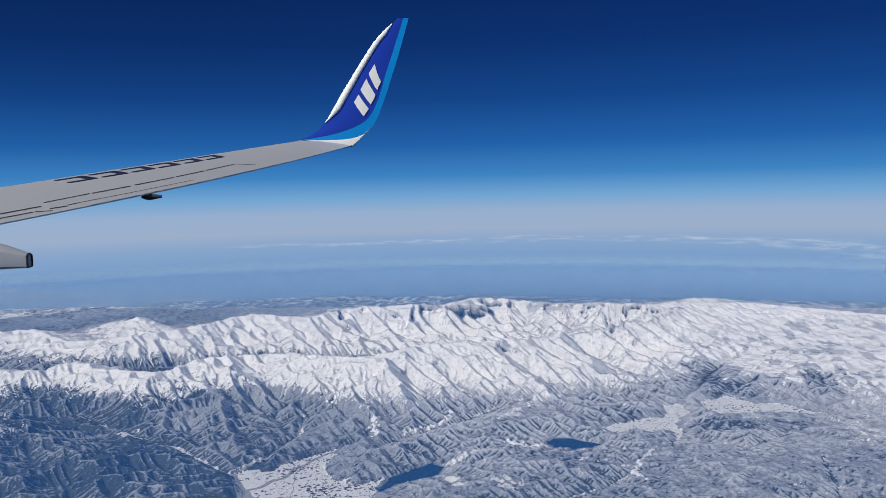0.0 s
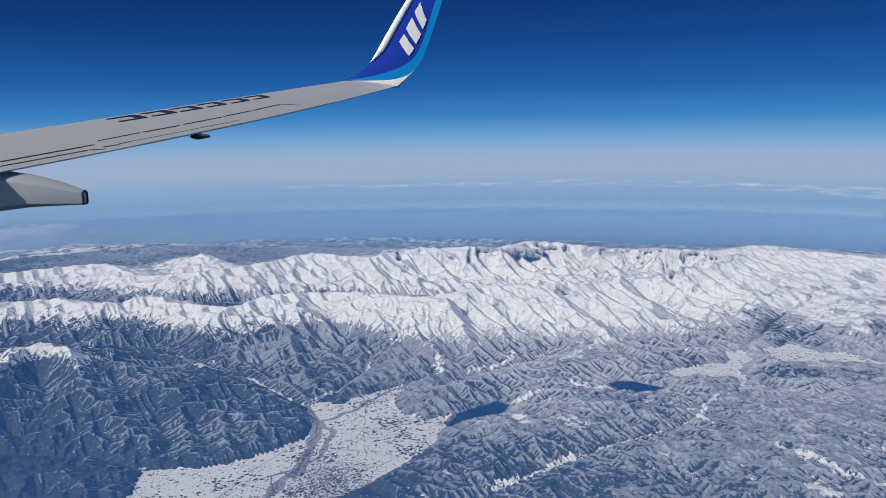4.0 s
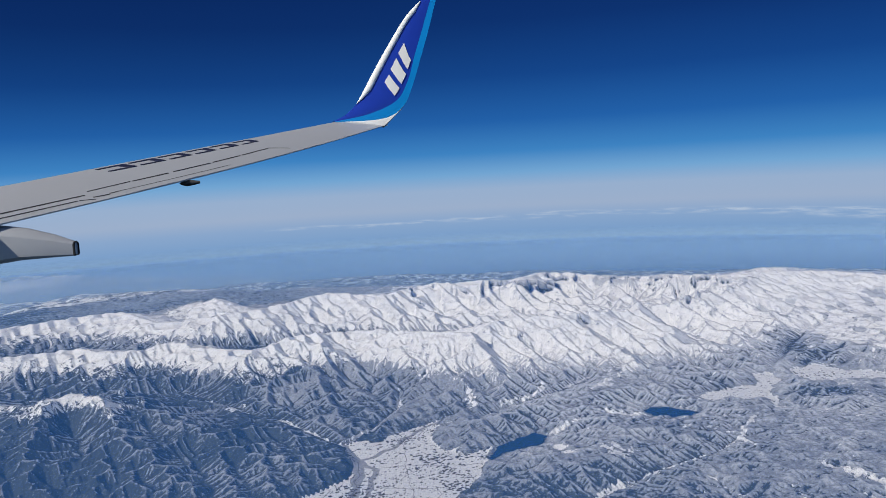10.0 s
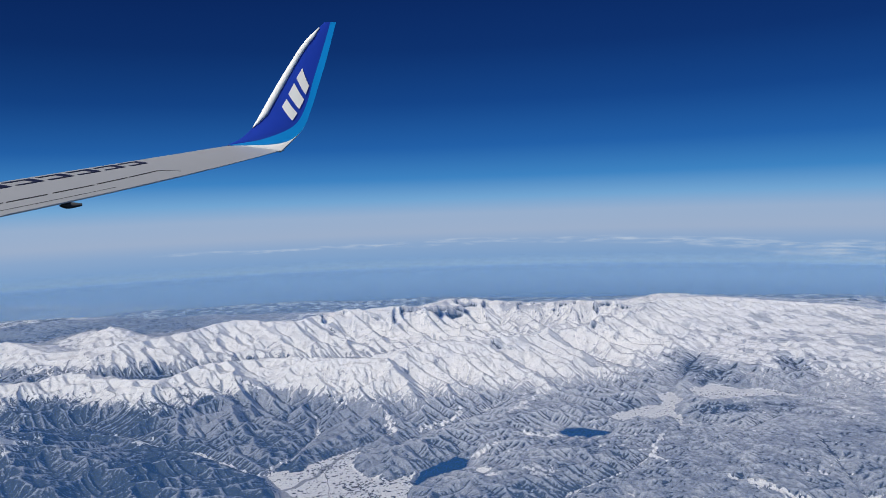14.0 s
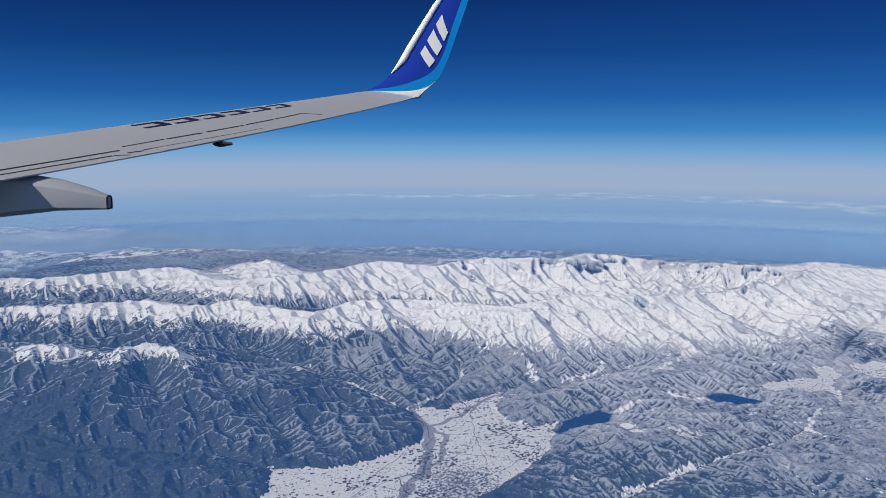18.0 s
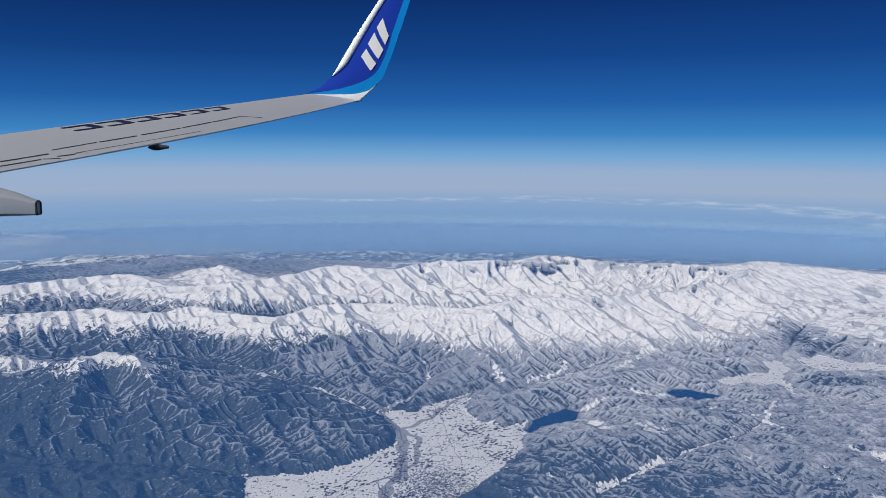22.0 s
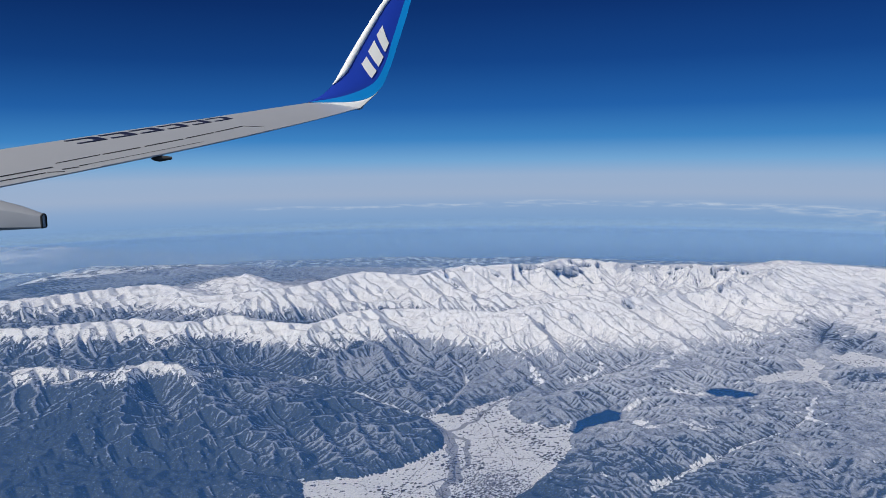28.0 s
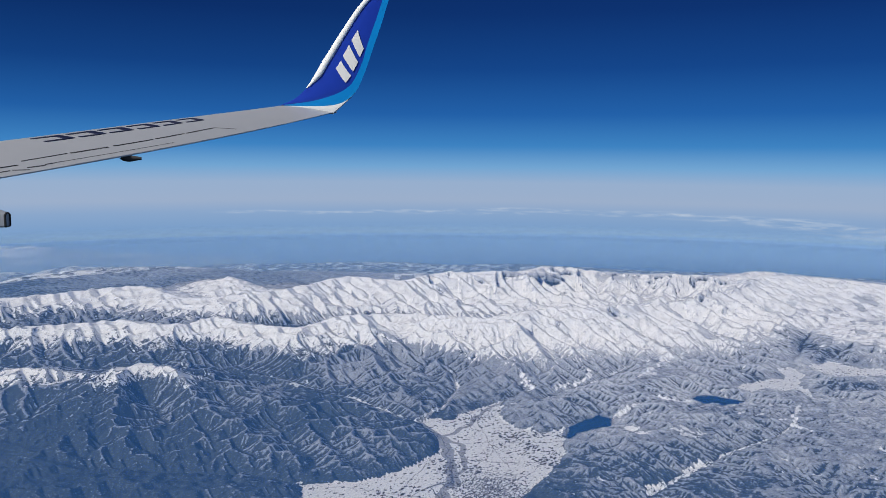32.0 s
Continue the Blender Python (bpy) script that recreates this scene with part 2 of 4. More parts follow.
MASSIF_SPURS = [[(-16.3, 26.4, 2.2), (-13.5, 24.5, 1.9), (-12.1, 23.5, 1.7), (-10.6, 23.1, 1.55), (-9.2, 23.6, 1.35), (-7.6, 24.3, 1.2), (-6.5, 23.8, 0.85)],
                [(-15.9, 23.7, 2.4), (-13.6, 21.6, 1.95), (-12.0, 20.6, 1.6), (-10.5, 19.9, 1.25), (-9.8, 19.3, 0.9)],
                [(-13.6, 21.6, 1.95), (-12.8, 19.9, 1.5), (-12.9, 18.9, 1.0)], [(-17.4, 23.0, 2.1), (-17.0, 20.7, 1.8), (-16.3, 19.0, 1.5), (-16.6, 17.6, 1.3)],
                [(-17.0, 23.3, 2.5), (-15.4, 20.7, 1.9), (-14.8, 19.2, 1.5), (-13.8, 18.7, 1.1)],
                [(-12.1, 23.5, 1.7), (-10.9, 21.6, 1.3), (-10.2, 20.8, 1.25), (-9.3, 22.0, 1.5), (-8.1, 21.5, 1.25), (-6.8, 21.2, 0.95)], [(-9.3, 22.0, 1.5), (-8.3, 20.9, 1.15), (-8.0, 19.9, 0.85)],
                [(-18, 15.2, 1.3), (-15.0, 16.2, 1.2), (-14.0, 17.0, 1.15), (-11.9, 17.2, 1.0), (-10.0, 16.9, 0.85)]]
CRESTS = [(FRONT, 6.0), (HAKUBA, 7.0), (BACK, 7.0), (BACK_NORTH, 7.0), (NEAR, 5.5), (HUMP, 7.0), (TOYAMA_HILLS, 6.0), (SNOWY_HILLS, 5.0),
          *((line, 2.6) for line in MASSIF_SPURS),
          ([(-14.5, 30.4, 2.4), (-15.6, 28.9, 1.9), (-16.6, 27.8, 1.95), (-15.1, 26.5, 1.6), (-13.4, 25.4, 1.3)], 3.0),
          ([(-10.7, 32.4, 2.7), (-9.3, 31.3, 2.5), (-8.0, 30.4, 2.0), (-6.8, 30.0, 1.55), (-5.7, 29.0, 1.05)], 2.8),
          ([(-10.7, 32.4, 2.5), (-9.4, 29.4, 1.95), (-8.0, 27.2, 1.4), (-6.6, 25.2, 0.95)], 3.2),
          ([(-12.6, 30.2, 2.3), (-11.4, 28.2, 1.7), (-9.7, 26.4, 1.25), (-8.0, 25.0, 0.95)], 3.0),
          ([(-3.0, 32.4, 2.5), (-3.2, 29.6, 1.7), (-2.8, 27.6, 1.1)], 3.0),
          ([(-5.4, 32.9, 2.5), (-4.6, 30.5, 1.7), (-3.9, 28.4, 1.1)], 2.6),
          ([(-0.3, 36.1, 2.6), (-0.3, 32.6, 1.75), (0.2, 30.0, 1.1)], 3.4),
          ([(1.6, 36.3, 2.6), (2.6, 33.2, 1.6), (3.9, 30.6, 1.0)], 3.4),
          ([(4.0, 38.2, 2.6), (5.4, 34.8, 1.7), (6.8, 32.2, 1.0)], 3.6),
          ([(6.8, 41.0, 2.6), (8.4, 37.2, 1.8), (9.4, 34.4, 1.0)], 3.6),
          ([(9.7, 43.3, 2.6), (11.2, 39.6, 1.6), (12.2, 36.8, 1.0)], 3.8),
          ([(13.8, 47.7, 2.6), (15.4, 44.0, 1.7), (16.5, 41, 1.2)], 4.0),
          ([(-3.2, 24.3, 0.9), (-2.2, 25.0, 1.08), (-0.4, 26.6, 1.2), (1.3, 28.7, 1.25), (3.0, 30.6, 1.15)], 1.7),
          ([(1.2, 26.2, 1.0), (2.6, 27.6, 1.15), (4.4, 29.2, 1.2), (6.0, 30.4, 1.0)], 1.6)]
# streams and gorges that hold their level: x, y, height
STREAMS = [[(-24, 33.2, 1.6), (-18, 34.2, 1.4), (-13, 36.4, 1.25), (-9, 38.6, 1.1), (-4, 40.6, 0.95), (2, 43.6, 0.75), (4.5, 46.3, 0.6)],
           [(-6.5, 23.8, 0.74), (-9.0, 25.4, 0.95), (-11.4, 26.2, 1.15), (-14, 27.6, 1.3), (-19, 26.6, 1.5), (-27, 25.0, 1.75)],
           [(-6.5, 23.8, 0.74), (-5.6, 25.0, 0.78), (-5.1, 27.4, 0.86), (-5.5, 29.2, 1.0)],
           [(-9.2, 18.2, 0.73), (-11, 18.7, 0.8), (-13.3, 18.3, 0.87), (-15.2, 18.2, 1.0)], [(-10.6, 15.5, 0.68), (-13, 15.6, 0.8), (-16, 15.0, 0.95)],
           [(-1.8, 26.6, 0.8), (0.5, 28.8, 0.86), (2.2, 31.0, 0.95)], [(10.3, 33.2, 0.72), (11.6, 36.0, 0.8), (14, 40.4, 1.0)],
           [(0.9, 18.8, 0.72), (2.1, 20.0, 0.74), (3.8, 21.7, 0.77), (5.6, 23.0, 0.8), (6.6, 24.2, 0.84)],
           [(1.2, 19.1, 0.72), (-0.5, 16.2, 0.75), (-1.0, 13, 0.8)], [(5.0, 13.2, 0.6), (3.2, 15.2, 0.68), (2.5, 18, 0.78)], [(8.0, 14.6, 0.62), (6.5, 18, 0.72), (5.5, 21, 0.85)],
           [(12, 19.2, 0.7), (12.5, 23, 0.85), (13, 26, 0.95)], [(16, 20.5, 0.75), (17, 25, 0.9), (18, 29, 1.0)], [(-3.5, 16.9, 0.71), (-2.4, 15.2, 0.75), (-3, 12.5, 0.8)],
           [(-6, 14.3, 0.7), (-5.3, 12.8, 0.74), (-4.5, 11, 0.78)], [(9.3, 28.6, 0.72), (11, 27, 0.8), (13, 28.5, 0.9)], [(15.5, 32.4, 0.71), (18, 31.5, 0.75), (22, 31, 0.8)],
           [(5.0, 13.2, 0.6), (8.0, 14.6, 0.62), (9.6, 17.4, 0.66), (12, 19.2, 0.7), (16, 20.5, 0.75)]]
PLAIN = [(-12.5, 13.4), (-10.6, 15.7), (-9.4, 15.7), (-8.9, 16.3), (-8.6, 16.9), (-9.2, 18.5), (-7.5, 18.8), (-6.3, 19.8), (-5.4, 21.1), (-5.5, 22.5), (-6.4, 23.8), (-5.7, 24.4),
         (-5.2, 24.2), (-4.6, 25.2), (-3.3, 26.5), (-3.4, 24.6), (-2.8, 23.6), (-1.9, 23.3), (-1.2, 23.7), (-1.25, 21.6), (-1.6, 20.4), (-2.6, 18.4), (-3.8, 16.8),
         (-5.6, 15.2), (-6.5, 13.9), (-7.9, 12.0), (-10, 10)]
HAKUBA_FIELD = [(6.2, 29.3), (7.0, 30.0), (8.0, 30.5), (9.0, 31.1), (9.1, 32.3), (9.9, 32.8), (10.2, 31.5), (9.5, 30.6), (9.2, 29.6), (9.4, 28.9), (8.9, 28.0), (8.8, 29.0), (8.1, 28.8), (7.4, 29.1), (6.8, 28.5)]
NORTH_FIELD = [(10.8, 33.2), (12.2, 34.1), (13.0, 33.1), (14.3, 32.9), (14.9, 32.2), (15.6, 31.4), (13.9, 31.6), (12.6, 31.5), (11.2, 31.3), (10.7, 32.0)]
LAKE_SOUTH = [(-1.2, 22.9), (-0.95, 23.8), (-0.4, 24.5), (0.2, 25.1), (0.6, 24.8), (0.5, 24.1), (-0.1, 23.7), (-0.7, 23.3), (-1.1, 22.7)]
LAKE_NORTH = [(4.1, 27.3), (4.4, 27.7), (5.1, 27.75), (6.0, 27.1), (5.6, 26.8), (5.0, 26.6), (4.4, 26.75)]
FLATS = [(PLAIN, 0.72), (HAKUBA_FIELD, 0.72), (NORTH_FIELD, 0.71), (LAKE_SOUTH, 0.72), (LAKE_NORTH, 0.77)]


def raise_land():
    """Heights on the plan's grid: crests with their flanks, then carved by running water."""
    gx, gy = np.meshgrid(np.linspace(X0, X1, NX), np.linspace(Y0, Y1, NY), indexing="ij")
    wx, wy = gx + 0.35 * fbm(gx * 0.5, gy * 0.5, 3), gy + 0.35 * fbm(gx * 0.5 + 40, gy * 0.5 + 9, 3)
    base = 0.74 + 0.12 * fbm(gx * 0.22, gy * 0.22, 3) + 0.10 * np.clip((gy - 30) / 12, 0, 1)
    low = np.full(gx.shape, 9.0)
    for line in STREAMS:
        low = np.minimum(low, near_line(gx, gy, line)[0])
    for outline, _ in FLATS:
        low = np.minimum(low, np.maximum(-inside(gx, gy, outline), 0))
    base = base + 0.10 * np.minimum(low, 3.0) + 0.10 * (1 - 2 * np.abs(fbm(gx * 0.55 + 3, gy * 0.8, 4))) * np.clip(low, 0, 1)
    h = base.copy()
    for line, width in CRESTS:
        d, top = near_line(wx, wy, line)
        h = np.maximum(h, base + (top - base) * np.clip(1 - d / width, 0, 1) ** 1.4)
    target = h.copy()
    lift = np.clip((h - base) * 1.2, 0, 1)
    h = h + (0.06 + 0.42 * lift) * fbm(gx * 0.42, gy * 0.42, 5) * np.clip((2.95 - h) * 1.6, 0.12, 1) + 0.06 * fbm(gx * 1.6, gy * 1.6, 3)
    fixed = np.zeros(h.shape, bool)
    for line in STREAMS:
        d, level = near_line(wx, wy, line)
        cut = np.clip(1 - d / 1.2, 0, 1) * (1.0 if line[0][1] > 21 else 0.5)
        h = h * (1 - 0.75 * cut) + level * 0.75 * cut
        fixed |= d < 0.08
        h = np.where(d < 0.08, level, h)
    for outline, level in FLATS:
        flat = inside(gx, gy, outline) > (0 if level < 0.725 and outline is not LAKE_SOUTH else -0.10)
        fixed |= flat
        h = np.where(flat, level, h)
    fixed[0, :] = fixed[-1, :] = fixed[:, 0] = fixed[:, -1] = True
    uplift = np.where(fixed, 0, 0.008 + 0.007 * np.clip((gx + 2) / 3, 0, 1) * np.clip((33 - gy) / 4, 0, 1) + 0.0105 * np.clip(target - 0.9, 0, 2.2))
    h = carve(h, fixed, uplift, CELL, 26, 0.78, (1 + 5 * np.clip((0 - gx) / 5, 0, 1) * np.clip((gy - 12) / 4, 0, 1) + 14 * step(target, 1.0, 1.5) * step(gx, -6, -1)).ravel())
    return gx, gy, h, target, fixed


def carve(h, fixed, uplift, cell, turns, steepest, source, cut=0.115, creep=0.3):
    """Running water cuts the land down while it rises; slopes past the steepest slide."""
    n = h.size
    steps = [(a, b) for a in (-1, 0, 1) for b in (-1, 0, 1) if a or b]
    index = np.arange(n, dtype=np.int32).reshape(h.shape)
    most = steepest * cell
    for turn in range(turns):
        steep, to = np.zeros(h.shape), index.copy()
        for a, b in steps:
            fall = (h - np.roll(h, (-a, -b), (0, 1))) / math.hypot(a, b)
            better = fall > steep
            steep[better] = fall[better]
            to[better] = index[better] + (a * h.shape[1] + b)
        still = fixed.copy()
        still[0, :] = still[-1, :] = still[:, 0] = still[:, -1] = True
        to = np.where(still, index, to).ravel()
        # how many steps each place lies above its outlet
        up, jump = (to != index.ravel()).astype(np.int32), to.copy()
        while True:
            more = up[jump]
            if not more.any():
                break
            up, jump = up + more, jump[jump]
        order = np.argsort(up, kind="stable")
        ends = np.searchsorted(up[order], np.arange(up.max() + 2))
        levels = [order[p:q] for p, q in zip(ends[1:], ends[2:])]
        area = np.ones(n)
        for level in reversed(levels):
            np.add.at(area, to[level], area[level])
        k = cut * np.sqrt(np.clip(area - source, creep, 120.0 / cell**2))
        z = (h + uplift).ravel()
        for level in levels:
            below, kl = z[to[level]], k[level]
            z[level] = np.minimum((z[level] + kl * below) / (1 + kl), below + most)
        h = z.reshape(h.shape)
    return h


def blur(a, times):
    for _ in range(times):
        a = np.pad(a, 1, mode="edge")
        a = (a[:-2, 1:-1] + a[2:, 1:-1] + 2 * a[1:-1, 1:-1]) / 4
        a = np.pad(a, 1, mode="edge")
        a = (a[1:-1, :-2] + a[1:-1, 2:] + 2 * a[1:-1, 1:-1]) / 4
    return a


def step(value, low, high):
    s = np.clip((value - low) / (high - low), 0, 1)
    return s * s * (3 - 2 * s)


def envelope(a, reach):
    for _ in range(reach):
        b = a.copy()
        for axis in (0, 1):
            b = np.maximum(b, np.maximum(np.roll(a, 1, axis), np.roll(a, -1, axis)))
        a = b
    return blur(a, reach)


# snowed-in clearings: x, y, half width, half depth
PATCHES = [(-1.2, 16.6, 0.36, 0.45), (-2.6, 16.5, 0.34, 0.25), (-2.1, 15.7, 0.30, 0.25), (-3.3, 15.5, 0.25, 0.2), (-5.3, 14.0, 0.35, 0.2), (-5.8, 12.8, 0.4, 0.2), (2.7, 22.9, 0.32, 0.45),
           (1.3, 22.8, 0.32, 0.25), (1.0, 23.3, 0.2, 0.15), (3.2, 15.5, 0.26, 0.35), (8.9, 19.4, 0.4, 0.3), (9.4, 16.8, 0.26, 0.2), (9.3, 16.2, 0.26, 0.2), (8.0, 18.7, 0.25, 0.2), (10.8, 18.2, 0.3, 0.3),
           (12.0, 20.6, 0.4, 0.3), (4.8, 13.75, 0.36, 0.16), (4.5, 13.25, 0.24, 0.14), (5.7, 13.8, 0.22, 0.14), (6.05, 14.0, 0.16, 0.14), (5.7, 13.1, 0.24, 0.12), (4.7, 12.9, 0.2, 0.1),
           (8.1, 13.6, 0.16, 0.16), (8.9, 13.65, 0.28, 0.14), (9.4, 13.95, 0.28, 0.1), (8.4, 13.2, 0.22, 0.12), (3.9, 12.6, 0.2, 0.2), (-11.3, 26.2, 0.25, 0.3), (-0.15, 23.45, 0.33, 0.14)]
# snowed-in valley floors: width, then the line
LANES = [(0.15, [(0.8, 18.8, 0), (1.3, 19.3, 0), (1.9, 19.8, 0), (2.4, 20.4, 0), (2.9, 20.9, 0)]), (0.06, [(2.9, 20.9, 0), (3.8, 21.8, 0), (4.9, 22.6, 0), (5.5, 23.1, 0)]),
         (0.10, [(4.6, 15.6, 0), (5.1, 15.9, 0), (5.4, 16.6, 0), (5.4, 17.1, 0), (5.7, 17.6, 0)]), (0.15, [(8.5, 21.7, 0), (9.3, 20.9, 0), (9.9, 20.3, 0), (10.5, 20.1, 0), (11.5, 20.0, 0), (12.6, 19.4, 0)]),
         (0.07, [(7.8, 26.2, 0), (7.2, 25.3, 0), (6.8, 24.3, 0), (7.0, 23.4, 0)]), (0.12, [(0.6, 24.7, 0), (1.2, 25.3, 0), (1.8, 25.9, 0)]), (0.12, [(2.8, 26.7, 0), (3.4, 26.4, 0), (4.2, 26.7, 0)]),
         (0.10, [(6.75, 14.25, 0), (7.2, 14.1, 0), (7.35, 13.6, 0)]), (0.10, [(2.2, 29.3, 0), (2.6, 29.2, 0), (3.1, 29.5, 0)]),
         (0.10, [(-1.2, 27.7, 0), (0.1, 28.9, 0), (0.5, 29.7, 0)]), (0.10, [(2.3, 28.9, 0), (3.1, 30.2, 0), (4.5, 32.3, 0)]), (0.13, [(-2.2, 27.2, 0), (-2.4, 28.0, 0), (-2.6, 28.8, 0)])]
CONIFERS = [(11.4, 29.5, 1.8, 1.0), (12.0, 36.6, 1.0, 2.6), (16.6, 35.6, 0.6, 1.6)]
GX, GY, heights, wanted, held = raise_land()
ratio = np.clip((envelope(wanted, 7) - 0.6) / (envelope(heights, 7) - 0.6), 0.6, 1.45)
rise = np.clip((heights - 0.78) / 0.5, 0, 1)
heights = np.where(held, heights, heights + (ratio - 1) * (heights - 0.6) * rise * rise * (3 - 2 * rise))


def halve(a):
    """The same field on a grid twice as fine."""
    b = np.zeros((2 * a.shape[0] - 1, 2 * a.shape[1] - 1))
    b[::2, ::2] = a
    b[1::2, ::2] = (a[1:] + a[:-1]) / 2
    b[:, 1::2] = (b[:, 2::2] + b[:, :-2:2]) / 2
    return b


held = halve(held.astype(float)) > 0.99
wanted = halve(wanted)
heights = halve(heights)
CELL = CELL / 2
NX, NY = heights.shape
GX, GY = np.meshgrid(np.linspace(X0, X1, NX), np.linspace(Y0, Y1, NY), indexing="ij")
# the high ranges: smooth flanks first, then crests that run on unbroken and side spurs that fall from them
alpine = step(wanted, 1.3, 1.8) * step(GY, 27.5, 30)
heights = np.where(held, heights, heights + alpine * (blur(heights, 44) - heights - 0.22))
warp_x, warp_y = GX + 0.25 * fbm(GX * 0.7, GY * 0.7, 3), GY + 0.25 * fbm(GX * 0.7 + 40, GY * 0.7 + 9, 3)
notch = 0.15 * fbm(GX * 0.9, GY * 0.9 + 3, 4) - 0.08
from_crest = np.full(GX.shape, 9.0)
for line in (FRONT, HAKUBA, BACK, BACK_NORTH, NEAR, HUMP, TOYAMA_HILLS, MASSIF_SPURS[0], MASSIF_SPURS[1]):
    d, top = near_line(warp_x, warp_y, line, 4.5)
    heights = np.maximum(heights, top + notch - (0.9 if line[0][1] > 27 else 1.6) * d)
    from_crest = np.minimum(from_crest, d)
spur_rng = np.random.default_rng(5)
for crest, fall in ((FRONT, 0.34), (HAKUBA, 0.30), (BACK, 0.34), (BACK_NORTH, 0.34)):
    rest = 0.4
    for (ax, ay, az), (bx, by, bz) in zip(crest, crest[1:]):
        long = math.hypot(bx - ax, by - ay)
        while rest < long:
            f = rest / long
            facing = math.atan2(-(bx - ax), by - ay) + spur_rng.uniform(-0.55, 0.55)
            spur = [(ax + (bx - ax) * f, ay + (by - ay) * f, az + (bz - az) * f - 0.03)]
            reach, drop_ = spur_rng.uniform(0.55, 1.05), fall * spur_rng.uniform(0.85, 1.2)
            for k in range(4):
                facing += spur_rng.uniform(-0.35, 0.35)
                px, py, pz = spur[-1]
                spur.append((px + reach * math.cos(facing), py + reach * math.sin(facing), pz - reach * drop_ * (0.7 + 0.2 * k)))
            d, top = near_line(warp_x, warp_y, spur, 1.6)
            heights = np.where(held, heights, np.maximum(heights, top + 0.5 * notch - 0.72 * d))
            rest += spur_rng.uniform(0.8, 1.9)
        rest -= long
quiet = np.clip(blur(held.astype(float), 8) * 3, 0, 1)
bend = 0.16 * (1 - quiet)
u_, v_ = np.clip((GX + bend * fbm(GX * 1.5 + 11, GY * 1.5, 3) - X0) / CELL, 0, NX - 1.001), np.clip((GY + bend * fbm(GX * 1.5, GY * 1.5 + 31, 3) - Y0) / CELL, 0, NY - 1.001)
i_, j_ = u_.astype(int), v_.astype(int)
u_, v_ = u_ - i_, v_ - j_
crooked = (heights[i_, j_] * (1 - u_) + heights[i_ + 1, j_] * u_) * (1 - v_) + (heights[i_, j_ + 1] * (1 - u_) + heights[i_ + 1, j_ + 1] * u_) * v_
high = np.clip((heights - 1.3) / 0.8, 0, 1) * np.clip((3.0 - heights) * 2.5, 0.2, 1)
heights = np.where(held, heights, crooked + 0.05 * fbm(GX * 2.7, GY * 2.7, 4, 0.62) + (0.40 - 0.15 * alpine) * np.clip(heights - 0.8, 0, 1) * (0.5 - np.abs(fbm(GX * 0.75 + 70 + 0.4 * fbm(GX * 1.3, GY * 1.3, 2), GY * 0.75 + 0.4 * fbm(GX * 1.3 + 20, GY * 1.3, 2), 5, 0.55)) * 1.6) + high * (0.10 * (0.72 - np.abs(fbm(GX * 1.1 + 7, GY * 0.8, 4, 0.55)) * 2) + 0.03 * fbm(GX * 4.1, GY * 4.1, 3)))
unseen = held | (GX < -1.25 * GY - 1.5) | (GX > GY + 1.5)
lowland = step(GX, -3, 1) * step(GY, 31, 27)
growth = np.where(held, 0, 0.006 + 0.004 * lowland + 0.015 * np.clip(wanted - 0.8, 0, 1.3))
for turns in (4, 4, 2):
    heights = carve(heights, unseen, growth, CELL, turns, 0.72, (25 - 20 * lowland + 60 * alpine).ravel(), 0.17, 0.3 - 0.22 * alpine.ravel())
    shift = blur(np.clip(envelope(wanted, 8) - envelope(heights, 8), -0.4, 0.6), 30)
    shift = np.minimum(shift, 0.8 * np.maximum(np.clip(1.1 - from_crest / 3.0, 0.12, 1), 1 - alpine))
    heights = np.where(held, heights, heights + shift * step(heights, 0.75, 2.1))
heights = carve(heights, unseen, 0 * growth, CELL, 1, 0.95, 25, 0.05, 0.05)
RIB = heights - blur(heights, 4)          # ribs positive, gullies negative
boost = 0.15 * np.clip(3.0 - 1.5 * heights, 0.35, 1.3)
heights = np.where(held, heights, heights + RIB * boost)
calm = np.clip(1 - (GY - 14) / 9, 0, 0.12) * (heights < 1.3)
for outline, _ in FLATS[:3]:
    calm = np.maximum(calm, np.clip(1 + inside(GX, GY, outline, 1.0) / 0.5, 0, 1) * 0.8)
for cx, cy, wide, tall in PATCHES:
    calm = np.maximum(calm, np.clip(1.9 - np.hypot((GX - cx) / wide, (GY - cy) / tall), 0, 1))
heights = np.where(held, heights, heights + calm * (blur(heights, 16) - heights))


def pick(field, x0, y0, cell, x, y):
    """A value of a grid between its nodes."""
    u, v = np.clip((x - x0) / cell, 0, field.shape[0] - 1.001), np.clip((y - y0) / cell, 0, field.shape[1] - 1.001)
    i, j = u.astype(np.int32), v.astype(np.int32)
    u, v = u - i, v - j
    return (field[i, j] * (1 - u) + field[i + 1, j] * u) * (1 - v) + (field[i, j + 1] * (1 - u) + field[i + 1, j + 1] * u) * v


# the nearer land once more on a finer grid, with its small gullies
NEAR_X, NEAR_Y, FINE = (-19.0, 19.0), (9.5, 36.0), 0.025
fine_x, fine_y = np.meshgrid(np.arange(NEAR_X[0], NEAR_X[1], FINE), np.arange(NEAR_Y[0], NEAR_Y[1], FINE), indexing="ij")
fine = blur(pick(heights, X0, Y0, CELL, fine_x, fine_y), 1)
fine_held = pick(unseen.astype(float), X0, Y0, CELL, fine_x, fine_y) > 0.9
tall = np.clip(fine - 0.75, 0, 1)
near_low = step(fine_x, -3, 1) * step(fine_y, 31, 27)
fine = np.where(fine_held, fine, fine + (0.025 + 0.035 * tall) * fbm(fine_x * 3.1, fine_y * 3.1, 4, 0.6))
